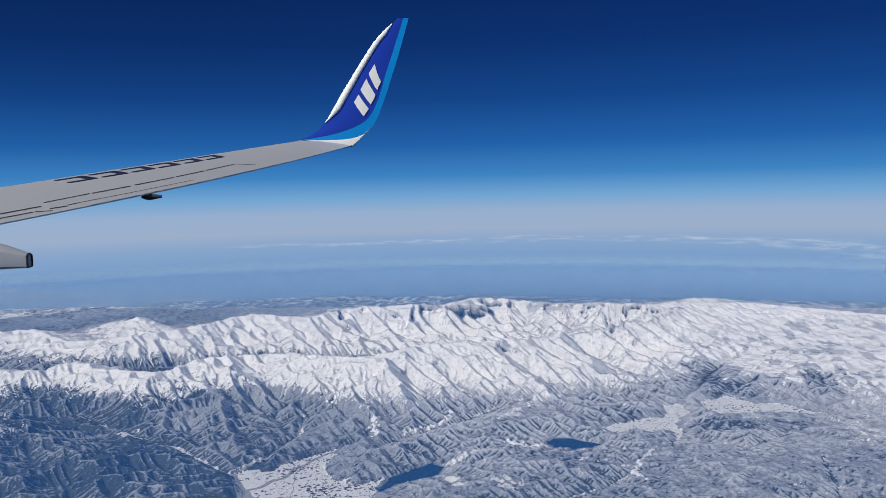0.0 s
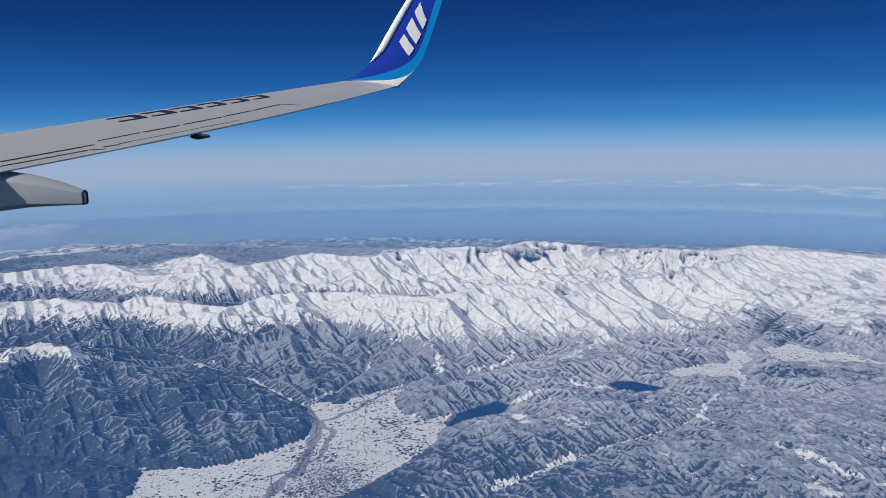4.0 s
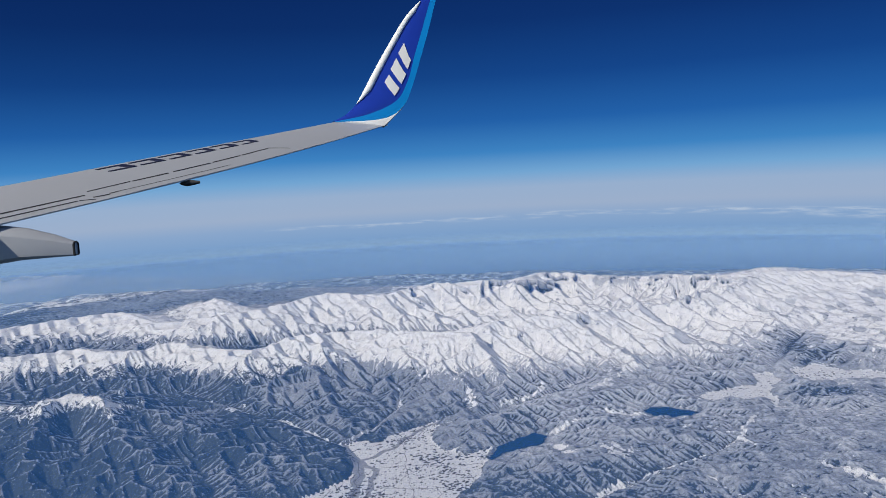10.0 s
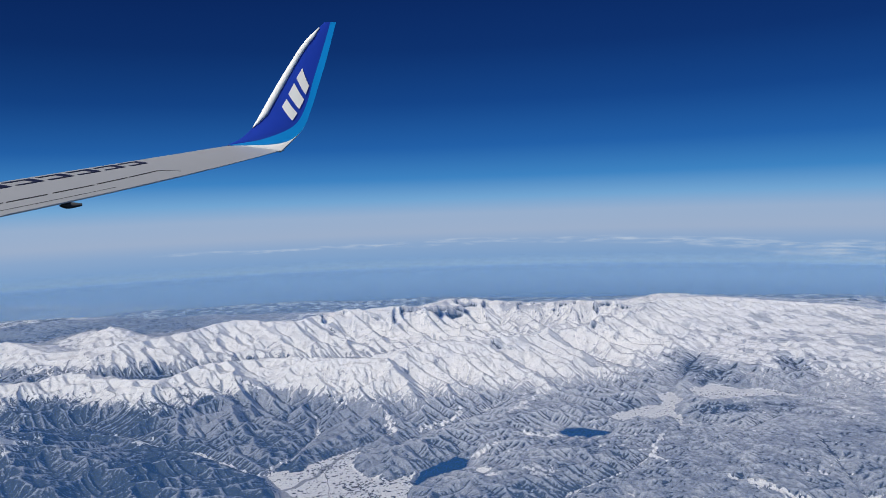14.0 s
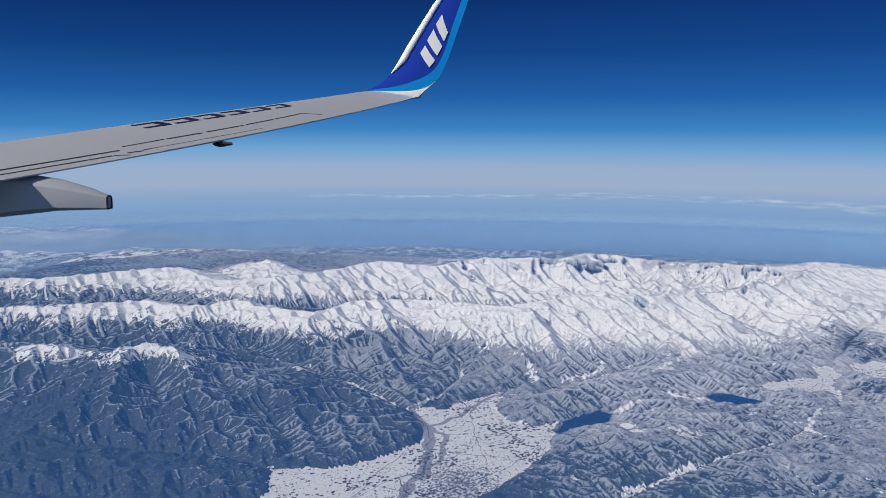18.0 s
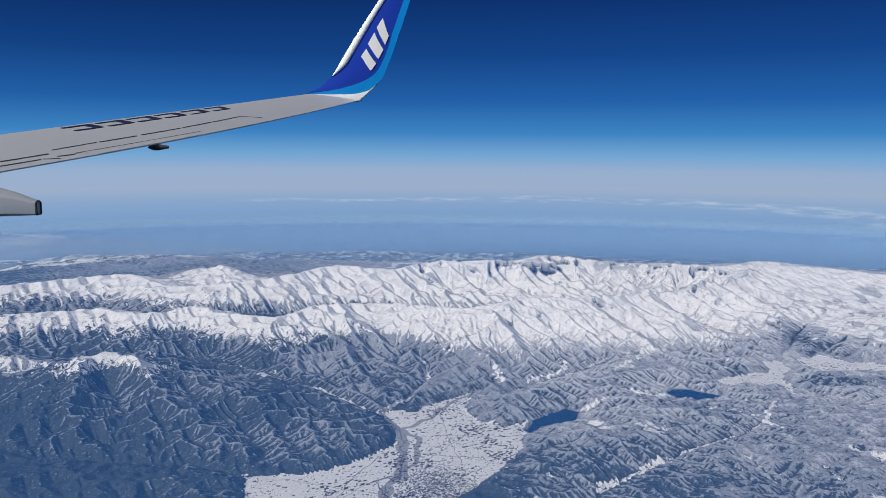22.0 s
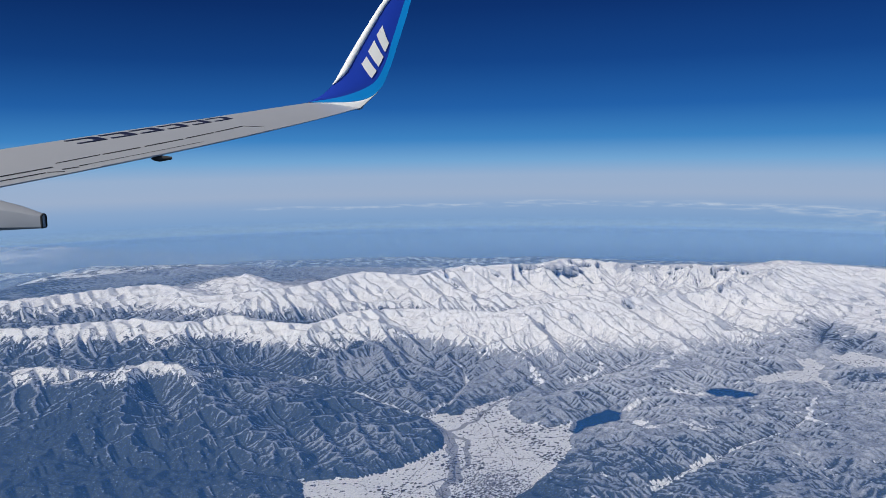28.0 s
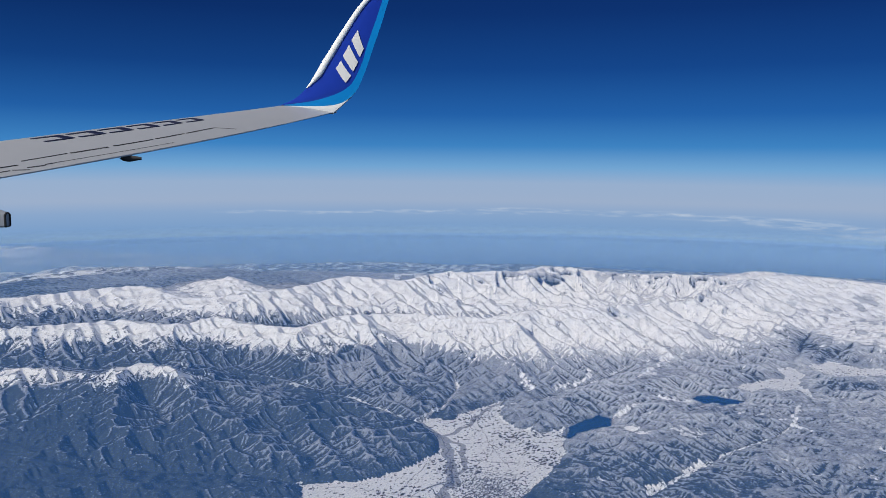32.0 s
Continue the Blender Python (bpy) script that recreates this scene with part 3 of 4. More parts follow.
fine = carve(fine, fine_held, np.where(fine_held, 0, 0.005 + 0.006 * near_low + 0.008 * tall), FINE, 3, 0.80, (9 - 7 * near_low).ravel(), 0.15)
RIB_FINE = fine - blur(fine, 6)
fine = np.where(fine_held, fine, fine + (0.2 + 0.8 * near_low) * RIB_FINE)
NEARER = {id(heights): fine, id(RIB): RIB_FINE}


def sample(field, x, y):
    """A value of the plan at any place, from the finer grid where there is one."""
    rim = np.minimum(np.minimum(x - NEAR_X[0], NEAR_X[1] - x), np.minimum(y - NEAR_Y[0] + 1.5, NEAR_Y[1] - y))
    share = np.clip(rim, 0, 1)
    return pick(field, X0, Y0, CELL, x, y) * (1 - share) + pick(NEARER[id(field)], NEAR_X[0], NEAR_Y[0], FINE, x, y) * share


def drop(x, y):
    return (x * x + y * y) / (2 * RE)


def surface(x, y):
    """Height above the sea, before the earth's curve, with the fine relief that the plan's grid cannot hold."""
    z = sample(heights, x, y)
    e = 0.12
    steep = np.hypot(sample(heights, x + e, y) - sample(heights, x - e, y), sample(heights, x, y + e) - sample(heights, x, y - e)) / (2 * e)
    flat = np.clip(steep * 2.2 - 0.05, 0, 1)
    crag = 1 - np.abs(fbm(x * 2.6 + 3, y * 2.6, 3))
    z = z + flat * (0.03 * (crag - 0.72) + (0.012 + 0.010 * step(z, 1.3, 2.0)) * fbm(x * 9, y * 9, 3))
    outside = np.maximum(np.maximum(X0 + 3 - x, x - X1 + 3), np.maximum(y - Y1 + 4, 0))
    far = 0.12 + 0.30 * np.clip(fbm(x * 0.11, y * 0.11, 5, 0.6) + 0.25 - np.maximum(y - 62, 0) / 40, 0, 1) * np.clip(1.2 - np.maximum(y - 66, 0) / 14, 0, 1)
    far = far + 0.9 * np.clip((-x - 38) / 14, 0, 1) * np.clip((y - 30) / 20, 0, 1) * (0.5 + 0.7 * fbm(x * 0.16, y * 0.16, 4)) * np.clip((92 - y) / 22, 0, 1)
    return z + step(outside, 0, 4) * (far - z), steep


def outside_of(x, y):
    return np.maximum(np.maximum(X0 + 3 - x, x - X1 + 3), y - Y1 + 8)


def cover_of(x, y, z, steep):
    """Snow, field and leafless-wood shares at a place, relief shade painted into the wood."""
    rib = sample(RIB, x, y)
    rough = fbm(x * 1.1, y * 1.1, 4)
    line = np.clip(1.92 - 0.020 * (x + 15) - 0.03 * (np.minimum(y, 46) - 31), 1.1, 2.25)
    line = line + 0.14 * step(x, -5, -9) * step(y, 40, 36) * step(y, 26, 28) + 0.45 * step(y, 43, 49) * step(x, -16, -22) - 0.35 * step(y, 38, 44) * step(x, -16, -10) + 0.15 * step(y, 47, 50) * step(x, 0, 3) * step(x, 13, 10) + 0.09 * step(y, 27, 25) * step(x, -6, -10)
    snow = step(z - line + 0.24 * rough - (13.0 + 9.0 * step(x, -8, -4)) * rib + 0.16 * fbm(x * 5, y * 5, 3), -0.50 - 0.10 * step(x, -8, -4), 0.30)
    snow = snow * (1 - 0.72 * step(rib, 0.003, 0.024) * step(rough + 0.6 * fbm(x * 4.5, y * 4.5, 3), -0.2, 0.25) * step(z, 3.3, 2.2))
    crack = np.abs(fbm(x * 2.6 + 0.5 * fbm(x * 6, y * 6, 2) + 31, y * 2.6 + 8, 4, 0.62))
    snow = snow * (1 - 0.62 * step(crack, 0.075, 0.02) * step(rough + 0.5 * fbm(x * 0.5, y * 0.5, 2), -0.30, 0.15) * step(z, 3.15, 2.0) * step(steep, 0.22, 0.5))
    snow = snow * (1 - 0.45 * step(rib, 0.004, 0.018) * step(fbm(x * 3.3, y * 3.3 + 6, 3), -0.25, 0.2) * step(z, 3.2, 2.4))
    snow = snow * (1 - 0.6 * step(steep + 0.5 * fbm(x * 6 + 3, y * 6, 4, 0.65), 0.95, 1.25))
    snow = snow * (1 - 0.35 * step(y, 48, 54) * step(x, -14, -20) * step(fbm(x * 1.7, y * 1.7, 4), 0.25, -0.15))
    snow = snow * (1 - 0.65 * step(x, 9, 13) * step(z, 2.3, 1.7) * step(y, 32, 35) * step(fbm(x * 1.2 + 5, y * 0.7, 5, 0.65), -0.02, 0.18))
    snow = snow * (1 - step(outside_of(x, y), -1, 1.5) * step(fbm(x * 1.3, y * 1.3, 5, 0.7), 0.22, -0.08))
    # rib terms: paler ribs, darker gullies, relief shade put into the wood's colour
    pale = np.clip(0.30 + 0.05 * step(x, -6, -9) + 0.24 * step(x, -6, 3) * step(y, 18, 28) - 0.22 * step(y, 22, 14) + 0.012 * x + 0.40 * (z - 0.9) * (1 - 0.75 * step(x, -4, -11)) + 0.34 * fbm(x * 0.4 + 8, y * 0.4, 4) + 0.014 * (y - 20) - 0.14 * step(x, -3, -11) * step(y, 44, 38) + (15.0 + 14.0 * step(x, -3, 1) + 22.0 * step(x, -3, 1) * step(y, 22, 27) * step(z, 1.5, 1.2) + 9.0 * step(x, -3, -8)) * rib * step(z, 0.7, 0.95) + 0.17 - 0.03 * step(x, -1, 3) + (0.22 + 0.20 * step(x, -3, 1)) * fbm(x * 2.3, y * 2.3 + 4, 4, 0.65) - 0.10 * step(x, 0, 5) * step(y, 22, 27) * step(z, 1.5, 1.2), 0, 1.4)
    for cx, cy, wide, tall in CONIFERS:
        pale = pale - 0.5 * step(np.hypot((x - cx) / wide, (y - cy) / tall) + 1.5 * fbm(x * 1.3, y * 1.3, 5, 0.65), 1.2, 0.3)
        snow = snow * (1 - 0.6 * step(np.hypot((x - cx) / wide, (y - cy) / tall) + 1.6 * fbm(x * 1.6, y * 1.6, 5, 0.65), 1.2, 0.3))
    pale = np.maximum(pale, 0)
    field = np.zeros(x.shape)
    for outline, _ in FLATS[:3]:
        field = np.maximum(field, step(inside(x, y, outline, 1.0) + 0.30 * fbm(x * 2.6, y * 2.6, 4, 0.6), -0.06, 0.08))
    field = field * step(steep, 0.45, 0.22)
    for cx, cy, wide, tall in PATCHES:
        here = np.flatnonzero(np.hypot((x - cx) / wide, (y - cy) / tall) < 2.2)
        px, py = x[here], y[here]
        away = np.hypot((px - cx) / wide, (py - cy) / tall) + 2.3 * fbm(px * 4.4 + cx, py * 4.4, 5, 0.75)
        field[here] = np.maximum(field[here], step(away, 0.95, 0.7) * 0.72)
    for wide, line_ in LANES:
        here = np.flatnonzero((np.abs(x - line_[0][0]) < 5) & (np.abs(y - line_[0][1]) < 5))
        px, py = x[here], y[here]
        d, _ = near_line(px + 0.12 * fbm(px * 3, py * 3, 3), py + 0.12 * fbm(px * 3 + 9, py * 3, 3), line_)
        field[here] = np.maximum(field[here], step(d / wide + 2.6 * fbm(px * 5.5, py * 5.5, 5, 0.75), 1.0, 0.7) * 0.7)
    for line_ in (STREAMS[1], STREAMS[2], STREAMS[5], STREAMS[7]):
        d, _ = near_line(x, y, line_, 1.0)
        field = np.maximum(field, step(d + 0.14 * fbm(x * 2.5, y * 2.5, 4), 0.08, 0.02) * 0.55)
    loose = step(fbm(x * 3.4 + 60, y * 3.4, 4, 0.65) - 0.45 * fbm(x * 0.35, y * 0.35 + 7, 2), 0.42, 0.50) * step(steep, 0.34, 0.16) * step(z, 1.15, 0.95) * step(x, -5, -3)
    field = np.maximum(field, loose * 0.85)
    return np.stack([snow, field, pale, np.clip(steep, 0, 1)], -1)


def sheet(name, verts, quads, layer, material):
    """One smooth mesh from the corners of a grid."""
    used = np.unique(quads)
    renumber = np.zeros(len(verts), np.int32)
    renumber[used] = np.arange(len(used))
    mesh = bpy.data.meshes.new(name)
    mesh.vertices.add(len(used))
    mesh.vertices.foreach_set("co", verts[used].astype(np.float32).ravel())
    mesh.loops.add(quads.size)
    mesh.loops.foreach_set("vertex_index", renumber[quads].astype(np.int32).ravel())
    mesh.polygons.add(len(quads))
    mesh.polygons.foreach_set("loop_start", np.arange(0, quads.size, 4, dtype=np.int32))
    mesh.polygons.foreach_set("use_smooth", np.ones(len(quads), bool))
    if layer is not None:
        mesh.color_attributes.new("cover", "FLOAT_COLOR", "POINT")
        mesh.color_attributes["cover"].data.foreach_set("color", layer[used].astype(np.float32).ravel())
    mesh.update(calc_edges=True)
    mesh.materials.append(material)
    return new(name, mesh)


def fan(radii, bearings):
    """Corners and quads of a fan round the walk's middle."""
    r, b = np.meshgrid(radii, bearings, indexing="ij")
    n, m = r.shape
    k = np.arange(n * m).reshape(n, m)
    quads = np.stack([k[:-1, :-1], k[:-1, 1:], k[1:, 1:], k[1:, :-1]], -1).reshape(-1, 4)[:, ::-1]
    return (r * np.sin(b)).ravel(), (r * np.cos(b)).ravel(), quads


radii = [9.5]
while radii[-1] < 62:
    radii.append(radii[-1] + 0.030 + 0.0009 * (radii[-1] - 9))
bearings = np.radians(np.linspace(-50, 43, 1240))
lx, ly, quads = fan(np.array(radii), bearings)
lz, lsteep = surface(lx, ly)
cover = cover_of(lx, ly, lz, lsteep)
verts = np.stack([lx, ly, lz - drop(lx, ly)], -1)
middle = quads[:, 0]
mx, my, mz = lx[middle], ly[middle], lz[middle]
REGIONS = [("mountain_range", [FRONT, HAKUBA], "long jagged mountain range, white snow above dark wooded foot", 5.2),
           ("mountain_range", [BACK, BACK_NORTH], "higher jagged mountain range, wholly snow-covered, behind a gorge", 5.5),
           ("mountain_massif", [NEAR], "dark conifer-wooded mountain massif with snow-dusted summits", 5.0),
           ("mountain_dome", [HUMP], "broad rounded mountain under smooth white snow", 4.0),
           ("foothill_range", [TOYAMA_HILLS], "hazy snow-dusted wooded hills beyond the ranges", 4.5),
           ("snowy_hills", [SNOWY_HILLS], "low wooded hills with open white ski slopes", 3.5)]
away = np.full((len(REGIONS) + 1, len(mx)), 1e9)
for n, (_, lines, _, width) in enumerate(REGIONS):
    for line in lines:
        away[n] = np.minimum(away[n], near_line(mx, my, line)[0] / width)
away[-1] = np.where(mz < 1.0, 0.0, 1.0)
owner = np.argmin(away, 0)
flat_here = np.max([inside(mx, my, o) for o, _ in FLATS[:3]], 0) > 0
owner = np.where(flat_here, len(REGIONS) + 1, owner)
for n, (name, lines, label, _) in enumerate(REGIONS):
    parent = tagged(new(name), label, "mountain")
    tops = [p for line in lines for p in line[::2]]
    mine = np.flatnonzero(owner == n)
    nearest = np.argmin([np.hypot(mx[mine] - x, my[mine] - y) for x, y, _ in tops], 0)
    for k in range(len(tops)):
        if (nearest == k).sum() > 30:
            sheet("peak", verts, quads[mine[nearest == k]], cover, LAND).parent = parent
tagged(sheet("ground", verts, quads[owner == len(REGIONS)], cover, LAND), "low wooded hills in winter with small snowy clearings", "hills", kind="structure")
tagged(sheet("valley_plain", verts, quads[owner == len(REGIONS) + 1], cover, LAND), "flat snow-covered farm plain between wooded mountains", "plain", kind="structure")

# the far plain and the coast
fx, fy, fquads = fan(np.linspace(62, 104, 210), np.radians(np.linspace(-50, 43, 900)))
fx0, fz = fx, surface(fx, fy)[0]
coast = 71 - 0.10 * np.maximum(fx + 10, 0) + 0.22 * np.maximum(-fx - 24, 0) + 2.5 * fbm(fx * 0.09, fy * 0.02, 4)
fz = np.where(fy > coast, -0.25, fz)
fcover = np.stack([np.clip(0.40 + 0.15 * fbm(fx * 0.5, fy * 0.3, 3) + 0.6 * fbm(fx * 2.1, fy * 1.3, 4, 0.75) + 0.3 * np.clip(fz - 0.2, 0, 0.5), 0, 0.8), 0 * fx, 0.5 + 0.5 * fbm(fx * 1.6 + 9, fy, 4, 0.7), 0.3 + 0 * fx], -1)
tagged(sheet("far_plain", np.stack([fx, fy, fz - drop(fx, fy)], -1), fquads, fcover, LAND), "hazy snow-dusted coastal plain and far hills", "plain", kind="structure")
sx, sy, squads = fan(np.linspace(52, 106, 30), np.radians(np.linspace(-52, 45, 60)))
tagged(sheet("sea", np.stack([sx, sy, 0 * sx - drop(sx, sy)], -1), squads, None, SEA), "calm blue sea under haze", "sea", kind="structure")
# haze painted as tinted see-through sheets: a layer over the land near by, then veils one behind another towards the
# coast
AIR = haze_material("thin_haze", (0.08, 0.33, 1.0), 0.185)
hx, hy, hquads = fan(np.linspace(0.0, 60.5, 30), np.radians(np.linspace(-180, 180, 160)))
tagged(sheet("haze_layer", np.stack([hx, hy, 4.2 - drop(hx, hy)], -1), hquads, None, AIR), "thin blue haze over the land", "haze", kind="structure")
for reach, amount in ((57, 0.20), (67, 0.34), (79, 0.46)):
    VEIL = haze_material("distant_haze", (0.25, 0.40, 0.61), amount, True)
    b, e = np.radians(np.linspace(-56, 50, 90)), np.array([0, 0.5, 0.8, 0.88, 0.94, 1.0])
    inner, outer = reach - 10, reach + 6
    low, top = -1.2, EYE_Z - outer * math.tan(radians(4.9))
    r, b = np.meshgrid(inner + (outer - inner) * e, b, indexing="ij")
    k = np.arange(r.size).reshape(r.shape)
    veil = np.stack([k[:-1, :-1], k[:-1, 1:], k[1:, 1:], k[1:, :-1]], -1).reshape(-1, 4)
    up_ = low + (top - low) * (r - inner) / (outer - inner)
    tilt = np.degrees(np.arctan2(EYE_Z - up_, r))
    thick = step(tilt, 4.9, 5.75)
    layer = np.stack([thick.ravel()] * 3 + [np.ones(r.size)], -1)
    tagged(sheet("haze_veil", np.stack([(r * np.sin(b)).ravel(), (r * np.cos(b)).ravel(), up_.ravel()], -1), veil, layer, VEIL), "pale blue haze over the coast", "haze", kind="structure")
# land under and behind the walk, unseen but closing the place
bx, by, bquads = fan(np.linspace(0.0, 104, 40), np.radians(np.linspace(-180, 180, 90)))
keep = np.abs(np.degrees(np.arctan2(bx, by)))[bquads]
rr = np.hypot(bx, by)[bquads].max(1)
bquads = bquads[(keep.min(1) > 41) | (rr < 11)]
bz = 0.45 + 0.1 * fbm(bx * 0.2, by * 0.2, 3)
bcover = np.stack([0 * bx, 0 * bx, 0.4 + 0 * bx, 1 + 0 * bx], -1)
tagged(sheet("ground_behind", np.stack([bx, by, bz - drop(bx, by) - 0.3], -1), bquads, bcover, LAND), "wooded winter hills all round", "hills", kind="structure")
for outline, level, label in ((LAKE_SOUTH, 0.765, "narrow dark blue lake below wooded hills"), (LAKE_NORTH, 0.82, "small dark blue lake beside a snowy valley")):
    bm = bmesh.new()
    ring = []
    for k in range(96):
        u = k / 96 * len(outline)
        i, s = int(u), u - int(u)
        (ax, ay), (cx, cy) = outline[i], outline[(i + 1) % len(outline)]
        x, y = ax + (cx - ax) * s, ay + (cy - ay) * s
        x, y = x + 0.05 * math.sin(u * 5.1) + 0.03 * math.sin(u * 11), y + 0.05 * math.cos(u * 4.3) + 0.03 * math.cos(u * 9)
        ring.append(bm.verts.new((x, y, level - (x * x + y * y) / (2 * RE))))
    bm.faces.new(ring)
    mesh = bpy.data.meshes.new("lake")
    bm.to_mesh(mesh)
    bm.free()
    mesh.materials.append(WATER)
    tagged(new("lake", mesh), label, "lake", kind="structure")

# sky behind everything
rows, cols = 40, 80
sv, sq = [], []
for i in range(rows + 1):
    a = radians(-9 + i * 44 / rows)
    for j in range(cols + 1):
        b = radians(-75 + j * 145 / cols)
        sv.append((math.cos(a) * math.sin(b), math.cos(a) * math.cos(b), math.sin(a)))
for i in range(rows):
    for j in range(cols):
        k = i * (cols + 1) + j
        sq.append((k, k + 1, k + cols + 2, k + cols + 1))
dome = sheet("sky_backdrop", np.array(sv), np.array(sq), None, SKY)
dome.location, dome.scale = (0, 0, EYE_Z), (2600, 2600, 2600)
tagged(dome, "clear deep blue sky paling to haze", "sky", kind="structure")


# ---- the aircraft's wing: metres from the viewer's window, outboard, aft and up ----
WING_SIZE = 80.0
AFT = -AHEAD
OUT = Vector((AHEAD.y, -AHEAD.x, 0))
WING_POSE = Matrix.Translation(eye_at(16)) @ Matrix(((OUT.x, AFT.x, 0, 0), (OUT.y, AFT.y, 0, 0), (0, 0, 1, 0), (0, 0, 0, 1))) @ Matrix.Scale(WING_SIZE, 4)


def part(name, bm, material, parent, label="", smooth=True):
    mesh = bpy.data.meshes.new(name)
    bmesh.ops.recalc_face_normals(bm, faces=bm.faces)
    bm.to_mesh(mesh)
    bm.free()
    mesh.materials.append(material)
    for p in mesh.polygons:
        p.use_smooth = smooth
    mesh.set_sharp_from_angle(angle=radians(38))
    ob = new(name, mesh)
    ob.parent = parent
    if label:
        tagged(ob, label)
    return ob


def lead(o):
    return Vector((o, 0.44 - 0.53 * (15.34 - o), 0.303 + 0.1475 * (o - 10)))


def trail(o):
    return Vector((o, 1.5 - 0.49 * (15.4 - o), 0.149 + 0.1412 * (o - 10) + 0.0029 * (o - 10) ** 2))


def on_top(o, c, lift=0.0):
    """A place on the wing's upper skin: span o, chord share c from the leading edge."""
    a, b = lead(o), trail(o)
    p = a.lerp(b, c)
    p.z += (b - a).length * 0.02 * math.sin(math.pi * c) + lift
    return p


def loft(bm, rings, close=False):
    made = [[bm.verts.new(p) for p in ring] for ring in rings]
    for a, b in zip(made, made[1:]):
        m = len(a)
        for k in range(m if close else m - 1):
            bm.faces.new((a[k], a[(k + 1) % m], b[(k + 1) % m], b[k]))
    return made


def plate(bm, corners, lift, thick):
    """A thin raised panel on the upper skin from four (span, chord) corners."""
    n = 10
    top, low = [], []
    for i in range(n + 1):
        s = i / n
        e = [(corners[0][k] + (corners[3][k] - corners[0][k]) * s, corners[1][k] + (corners[2][k] - corners[1][k]) * s) for k in (0, 1)]
        row = [(e[0][0] + (e[0][1] - e[0][0]) * w, e[1][0] + (e[1][1] - e[1][0]) * w) for w in (0, 0.5, 1)]
        top.append([on_top(o, c, lift) for o, c in row])
        low.append([on_top(o, c, lift - thick) for o, c in row])
    rings = [t + l[::-1] for t, l in zip(top, low)]
    made = loft(bm, rings, True)
    bm.faces.new(made[0])
    bm.faces.new(made[-1][::-1])


PAINT = plain_material("wing_paint", (0.42, 0.44, 0.49), 0.42, 0, 0.4, 0.05, 1.2)
SEAM = plain_material("dark_seam", (0.06, 0.06, 0.065), 0.8)
NAVY = plain_material("dark_navy_marking", (0.012, 0.016, 0.05), 0.5)
BLUE = plain_material("royal_blue_paint", (0.012, 0.045, 0.40), 0.28, 0, 0.5, 0.04)
LIGHT_BLUE = plain_material("light_blue_paint", (0.0, 0.25, 0.68), 0.35, 0, 0.5, 0.04)
WHITE = plain_material("white_paint", (0.80, 0.80, 0.80), 0.4, 0, 0.4, 0.03)
# white, not metallic: the polished edge's sun flash is put into its colour
GLINT_WHITE = plain_material("glint_white", (0.96, 0.96, 0.96), 0.22, 0.0, 1.0, 0.01)
RUBBER = plain_material("black_rubber", (0.02, 0.02, 0.022), 0.6)

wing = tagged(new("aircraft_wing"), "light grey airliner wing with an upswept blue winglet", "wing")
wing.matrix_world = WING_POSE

bm = bmesh.new()
rings = []
for i in range(41):
    o = 2.0 + 13.36 * i / 40
    a, b = lead(o), trail(o)
    chord = (b - a).length
    ring = [on_top(o, c) for c in (0, 0.02, 0.06, 0.15, 0.3, 0.45, 0.6, 0.75, 0.9, 1.0)]
    ring += [a.lerp(b, c) - Vector((0, 0, chord * 0.085 * math.sin(math.pi * c**0.6) + 0.012)) for c in (1.0, 0.8, 0.5, 0.25, 0.08, 0.02)]
    rings.append(ring)
made = loft(bm, rings, True)
bm.faces.new(made[0])
bm.faces.new(made[-1][::-1])
part("wing_skin", bm, PAINT, wing)


def chord_share(o, aft):
    a, b = lead(o), trail(o)
    return (aft - a.y) / (b.y - a.y)


def strip(name, start, end, width, material, lift=0.006):
    """A narrow panel joint or marking on the skin between two (span, chord) places."""
    bm = bmesh.new()
    (o0, c0), (o1, c1) = start, end
    plate(bm, [(o0, c0 - width), (o0, c0 + width), (o1, c1 + width), (o1, c1 - width)], lift, 0.01)
    return part(name, bm, material, wing)


for a, b, w in (((2.5, 0.79), (8.06, 0.81), 0.008), ((8.23, 0.735), (8.84, 0.72), 0.005), ((8.88, 0.725), (9.45, 0.725), 0.011), ((9.55, 0.72), (10.26, 0.715), 0.011),
                ((10.33, 0.71), (10.96, 0.695), 0.011), ((11.01, 0.695), (11.73, 0.67), 0.011)):
    strip("panel_gap", a, b, 0.6 * w, SEAM)
for a, b, w in (((8.24, 0.895), (10.3, 0.905), 0.005), ((2.5, 0.885), (7.81, 0.905), 0.007), ((11.75, 0.67), (11.95, 0.85), 0.003), ((7.84, 0.905), (7.95, 0.955), 0.006), ((8.02, 0.90), (8.2, 0.915), 0.010)):
    strip("panel_joint", a, b, 0.5 * w, SEAM)
bm = bmesh.new()
plate(bm, [(8.35, 0.875), (8.35, 0.995), (12.6, 0.995), (12.6, 0.86)], 0.003, 0.004)
part("aileron", bm, PAINT, wing)


# winglet: three edge lines, from its root to its top
def along(points, s):
    """A smooth curve through points, s from 0 to 1."""
    u = s * (len(points) - 1)
    i = min(int(u), len(points) - 2)
    f = u - i
    p = [Vector(points[max(0, min(len(points) - 1, i + k))]) for k in (-1, 0, 1, 2)]
    return 0.5 * (2 * p[1] + (p[2] - p[0]) * f + (2 * p[0] - 5 * p[1] + 4 * p[2] - p[3]) * f * f + (3 * p[1] - p[0] - 3 * p[2] + p[3]) * f**3)


